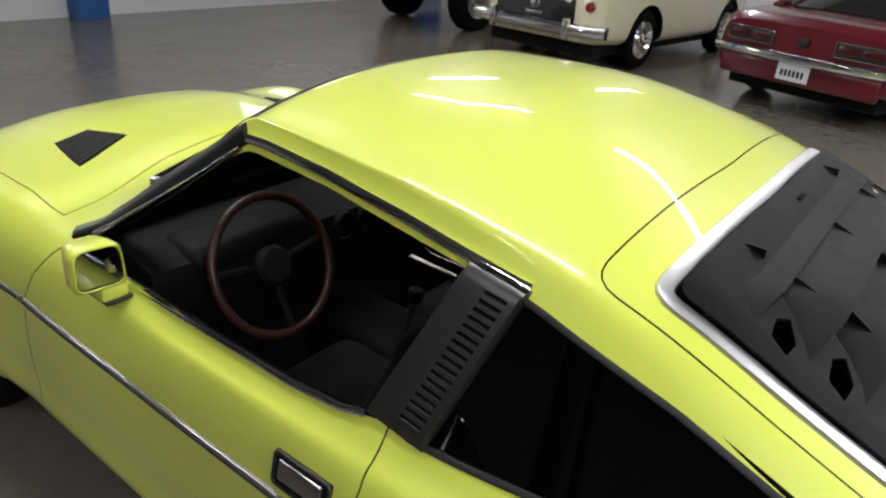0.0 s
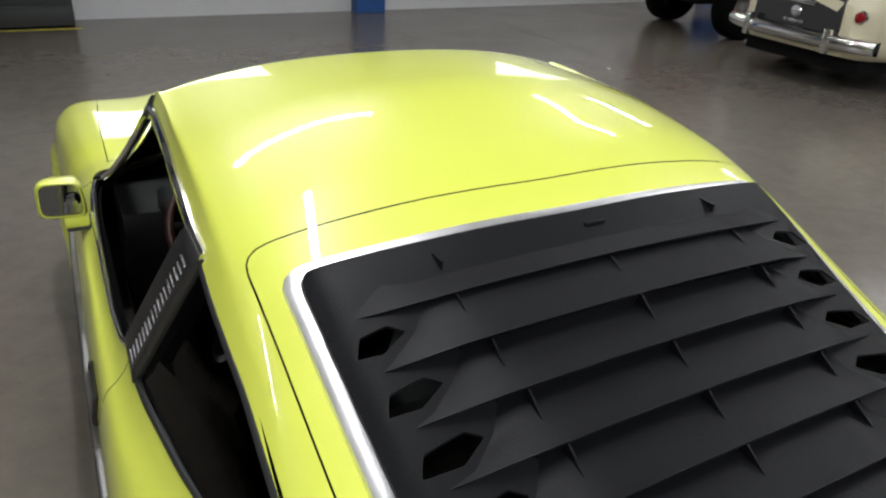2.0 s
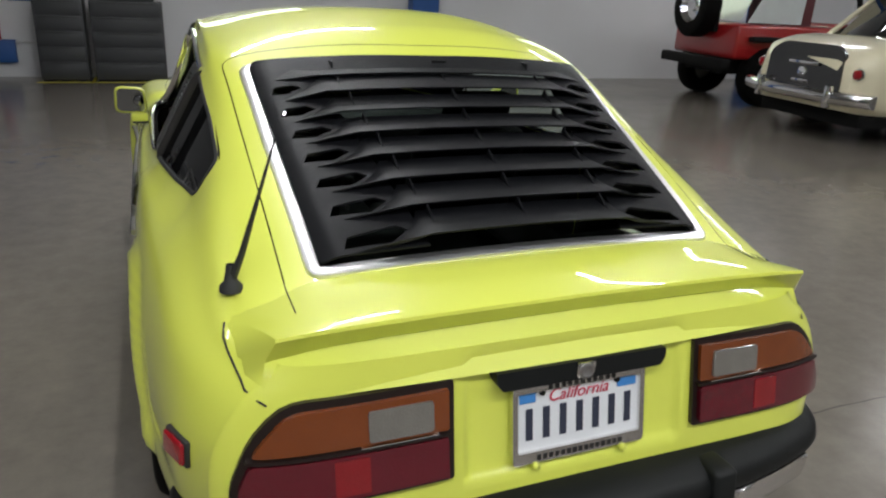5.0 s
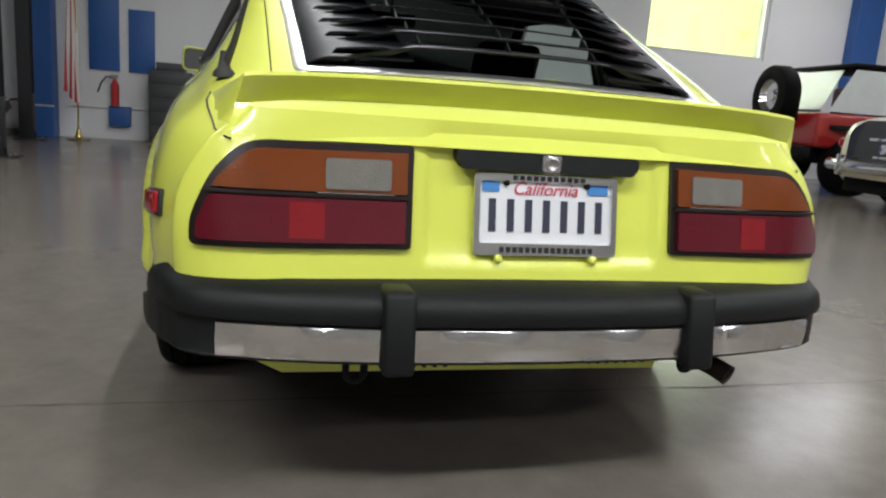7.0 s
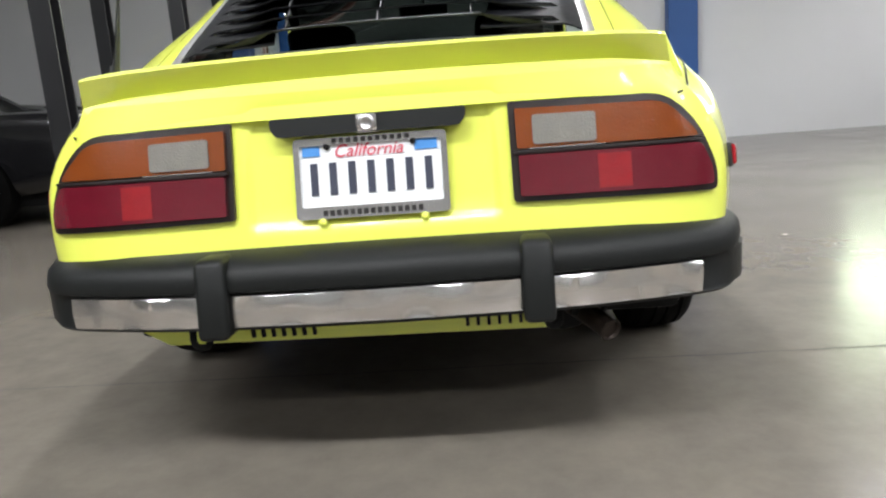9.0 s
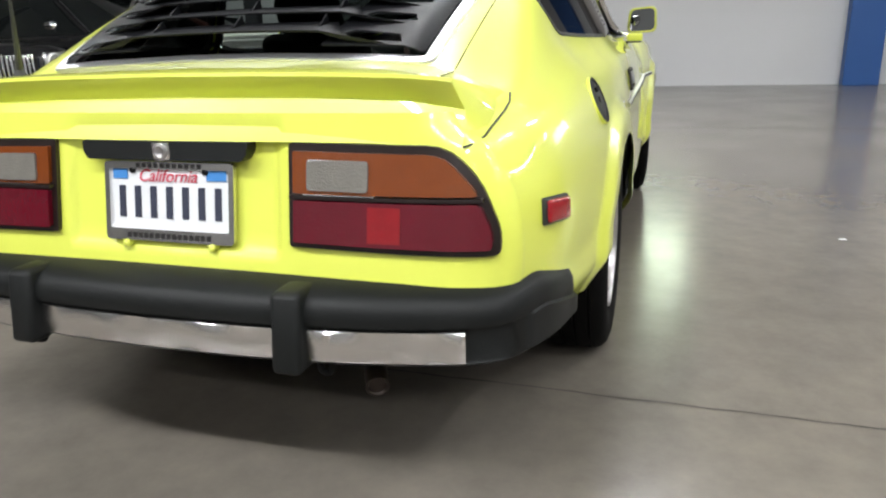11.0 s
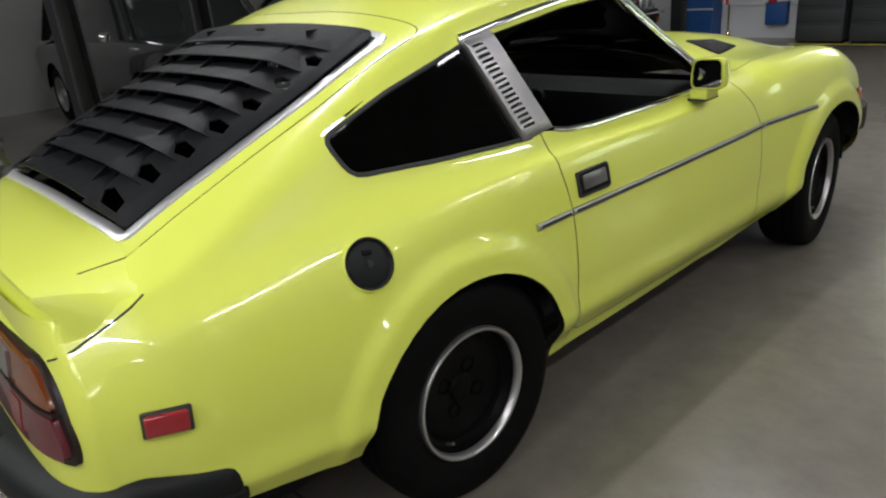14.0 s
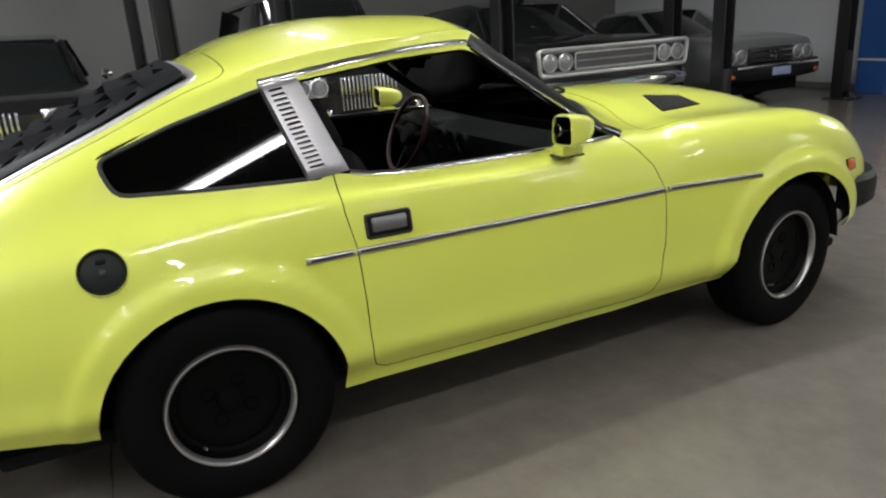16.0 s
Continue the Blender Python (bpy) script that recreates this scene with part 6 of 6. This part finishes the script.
for s in (1, -1):
    part("fender", boxed(min(s * 0.56, s * 0.88), max(s * 0.56, s * 0.88), 0.75, 1.70, 0.88, 0.95, 0.02), BLACK, jeep)
    part("fender", boxed(min(s * 0.765, s * 0.90), max(s * 0.765, s * 0.90), -1.45, -0.55, 0.86, 0.93, 0.02), BLACK, jeep)
    part("roll_bar", tube([(s * 0.60, -1.2, 1.07), (s * 0.60, -0.55, 1.72), (s * 0.58, 0.25, 1.70), (s * 0.62, 0.45, 1.12)], 0.032, 10), BLACK, jeep, "black roll bar")
    part("seat", boxed(min(s * 0.15, s * 0.6), max(s * 0.15, s * 0.6), -0.55, -0.35, 0.95, 1.50, 0.05, 3), mat("dark red seat", (0.10, 0.02, 0.025), 0.7), jeep)
    pane = slab([(-1.45, 1.10), (-0.62, 1.10), (-0.60, 1.66), (-1.15, 1.66)], 0.01, lambda a, b, d: (s * 0.70 - d, a, b))
    part("side_screen", pane, mat("pale soft window", (0.62, 0.66, 0.66), 0.25, coat=0.4), jeep, "pale clear side screen")
part("tailgate_screen", slab([(-0.60, 1.12), (0.60, 1.12), (0.52, 1.66), (-0.52, 1.66)], 0.01, lambda a, b, d: (a, -1.50 + d + 0.55 * (b - 1.12), b)), mat("pale soft rear window", (0.62, 0.66, 0.66), 0.25, coat=0.4), jeep, "pale clear rear screen")
part("soft_top", boxed(-0.70, 0.70, -1.18, 0.32, 1.70, 1.75, 0.02), BLACK, jeep)
part("windscreen_frame", tube([(-0.62, 0.46, 1.1), (-0.60, 0.30, 1.68), (0.60, 0.30, 1.68), (0.62, 0.46, 1.1)], 0.03, 8), BLACK, jeep)
for x, y in ((0.74, -1.05), (-0.74, -1.05), (0.74, 1.22), (-0.74, 1.22)):
    w = part("wheel", lathe([(-0.12, 0.22), (-0.13, 0.30), (-0.12, 0.38), (-0.09, 0.40), (0.09, 0.40), (0.12, 0.38), (0.13, 0.30), (0.12, 0.22)], n=36), TYRE, jeep, "wide black off-road tyre")
    w.matrix_local = pose(x, y, 0.40, 0, 0, 0 if x > 0 else 180)
    part("rim", lathe([(0.11, 0.225), (0.12, 0.215), (0.05, 0.19), (0.03, 0.08), (0.08, 0.05), (0.085, 0.0)], n=28), STEEL, w)
spare = part("spare_wheel", lathe([(-0.12, 0.23), (-0.13, 0.32), (-0.12, 0.40), (-0.09, 0.42), (0.09, 0.42), (0.12, 0.40), (0.13, 0.32), (0.12, 0.23)], (0, 0, 0), "y", 36), TYRE, jeep, "spare wheel on the tailgate")
spare.matrix_local = pose(0.0, -1.80, 1.28)
part("rim", lathe([(-0.11, 0.235), (-0.12, 0.225), (-0.04, 0.18), (-0.02, 0.10), (-0.07, 0.06), (-0.075, 0.0)], (0, 0, 0), "y", 28), CHROME, spare, "bright wheel rim")
part("spare_carrier", boxed(-0.08, 0.32, -1.69, -1.62, 0.95, 1.25, 0.02), BLACK, jeep)

# black saloon with the long bright grille, nose to the hall
dodge = parked("classic_saloon", "black 1960s saloon with bright full-width grille", WEST(-5.95, 4.85, 0), PAINT_BLACK, 5.0, 1.98,
               [(-2.5, .88, .90, .36), (-2.2, .95, .99, .32), (0, .99, 1.04, .28), (1.6, .99, 1.05, .28), (2.38, .99, 1.02, .36), (2.46, .95, .97, .44)],
               [(-1.55, .76, 1.03, .66, 1.05), (-1.0, .78, 1.03, .60, 1.44), (0.2, .80, 1.03, .62, 1.50), (0.62, .80, 1.03, .62, 1.44), (1.15, .80, 1.04, .70, 1.06)], (-1.5, 1.5), 0.34, STEEL)
grille = part("grille_frame", tube([(x, 2.49, z) for x, z in rounded([(-0.96, 0.715), (0.96, 0.715), (0.985, 0.975), (-0.985, 0.975)], .05, 4)], 0.020, 8, up=(0, 1, 0), closed=True), BRIGHT, dodge, "bright rectangular grille surround")
part("grille_back", boxed(-0.95, 0.95, 2.455, 2.475, 0.73, 0.96), TRIMBLACK, grille)
part("inner_frame", tube([(x, 2.487, z) for x, z in rounded([(-0.53, 0.765), (0.53, 0.765), (0.53, 0.925), (-0.53, 0.925)], .02, 3)], 0.009, 6, up=(0, 1, 0), closed=True), BRIGHT, grille, "bright inner grille frame")
for k in range(46):
    x = -0.51 + 1.02 * k / 45.0
    part("grille_bar", boxed(x - 0.004, x + 0.004, 2.474, 2.484, 0.77, 0.92), STEEL, grille)
for z in (0.745, 0.845, 0.945):
    part("cross_bar", boxed(-0.93, 0.93, 2.474, 2.486, z - 0.006, z + 0.006, 0.002), STEEL, grille)
for s in (1, -1):
    for x in (0.655, 0.845):
        round_lamp(dodge, s * x, 2.468, 0.845, 0.080)
    part("door_mirror", lathe([(0, 0.001), (0.02, 0.04), (0.10, 0.05), (0.13, 0.03), (0.14, 0.001)], (s * 0.93, 0.75, 1.13), "y", 16), CHROME, dodge, "bright door mirror")
bumper_bar(dodge, 2.56, 0.565, 1.02, 0.16, 0.14, CHROME, "heavy chrome front bumper", 1, False)
part("plate", boxed(-0.16, 0.16, 2.592, 2.60, 0.50, 0.62, 0.003), mat("pale teal plate", (0.22, 0.34, 0.36), 0.4), dodge, "pale teal plate")
part("wiper", tube([(-0.4, 1.12, 1.08), (0.1, 0.98, 1.19)], 0.007, 6), STEEL, dodge)

# silver roadster
merc = parked("roadster", "silver grey roadster with black bumper and grille", WEST(-6.0, 7.55, 0), PAINT_SILVER, 4.4, 1.78,
              [(-2.2, .80, .80, .34), (-1.9, .87, .90, .32), (0, .89, .92, .28), (1.6, .88, .90, .28), (2.12, .85, .84, .34), (2.2, .80, .76, .40)],
              [(-0.9, .66, .91, .58, .93), (-0.5, .68, .91, .54, 1.24), (0.1, .70, .91, .56, 1.28), (0.4, .70, .91, .56, 1.24), (0.92, .70, .91, .62, .92)], (-1.25, 1.25), 0.32, STEEL)
g = part("grille", boxed(-0.38, 0.38, 2.19, 2.23, 0.52, 0.76, 0.012), TRIMBLACK, merc, "black grille with bright bars")
for z in (0.57, 0.64, 0.71):
    part("grille_bar", boxed(-0.36, 0.36, 2.228, 2.238, z - 0.008, z + 0.008), CHROME, g)
part("badge", lathe([(2.235, 0.075), (2.25, 0.078), (2.252, 0.062), (2.24, 0.06)], (0, 0, 0.64), "y", 28), CHROME, g, "plain round bright badge")
part("badge_core", lathe([(2.236, 0.03), (2.248, 0.02), (2.25, 0.001)], (0, 0, 0.64), "y", 16), CHROME, g)
for s in (1, -1):
    for x in (0.50, 0.67):
        round_lamp(merc, s * x, 2.185, 0.665, 0.075)
    part("indicator", boxed(s * 0.72 - 0.05, s * 0.72 + 0.05, 2.28, 2.31, 0.415, 0.465, 0.008), MARKAMB, merc, "amber indicator")
    part("fog_lamp", boxed(s * 0.28 - 0.06, s * 0.28 + 0.06, 2.33, 2.36, 0.41, 0.47, 0.008), HEADLAMP, merc, "clear fog lamp")
bumper_bar(merc, 2.36, 0.47, 0.90, 0.20, 0.16, BUMPER, "black front bumper", 1, False)
part("bumper_strip", boxed(-0.75, 0.75, 2.37, 2.40, 0.53, 0.56, 0.006), CHROME, merc)
part("plate", boxed(-0.16, 0.16, 2.395, 2.403, 0.42, 0.52, 0.003), mat("pale blue plate", (0.30, 0.34, 0.50), 0.4), merc, "pale blue plate")

# black saloons farther along the west side
for nm, y0, lab, hgt in (("black_saloon", -1.05, "black saloon with quad headlamps under a lift", 1.45), ("black_wagon", 2.22, "tall black estate car under a lift", 1.72)):
    wid = 1.86 if y0 < 0 else 1.72
    c = parked(nm, lab, WEST(-5.95 if y0 < 0 else -6.4, y0, 0), PAINT_BLACK, 4.9, wid,
               [(-2.4, wid * .44, .86, .36), (-2.1, wid * .49, .95, .32), (0, wid * .5, 1.0, .28), (1.7, wid * .5, .99, .28), (2.35, wid * .48, .92, .34), (2.42, wid * .45, .84, .40)],
               [(-2.0 if y0 > 0 else -1.5, wid * .42, .98, wid * .36, 1.0), (-1.7 if y0 > 0 else -0.9, wid * .42, .98, wid * .34, hgt - .04), (0.2, wid * .42, .98, wid * .34, hgt), (0.6, wid * .42, .98, wid * .34, hgt - .05), (1.1, wid * .42, .98, wid * .38, .99)], (-1.45, 1.5), 0.34, STEEL)
    for s in (1, -1):
        part("lamp_housing", boxed(min(s * .46, s * .86) * wid / 1.9, max(s * .46, s * .86) * wid / 1.9, 2.40, 2.44, 0.70, 0.89, 0.02), CHROME, c, "bright rectangular lamp housing")
        for x in (0.56, 0.75):
            round_lamp(c, s * x * wid / 1.9, 2.435, 0.795, 0.078)
        part("marker", lathe([(0, 0.035), (0.02, 0.03), (0.026, 0.001)], (s * 0.80 * wid / 1.9, 2.42, 0.66), "y", 16), MARKAMB, c, "amber marker lamp")
        part("screen_pillar_trim", tube([(s * wid * .425, 1.10, 1.0), (s * wid * .345, 0.58, hgt - 0.05)], 0.012, 6), CHROME, c, "bright screen pillar trim")
        part("door_mirror", lathe([(0, 0.001), (0.02, 0.04), (0.10, 0.05), (0.13, 0.001)], (s * (wid / 2 + 0.05), 0.85, 1.05), "y", 16), CHROME, c, "bright door mirror")
    for k in range(15):
        x = -0.28 + 0.56 * k / 14
        part("grille_bar", boxed(x - 0.010, x + 0.010, 2.41, 2.455, 0.56, 0.88, 0.004), CHROME, c)
    bumper_bar(c, 2.52, 0.46, wid * .49, 0.15, 0.14, CHROME, "chrome front bumper", 1, True)
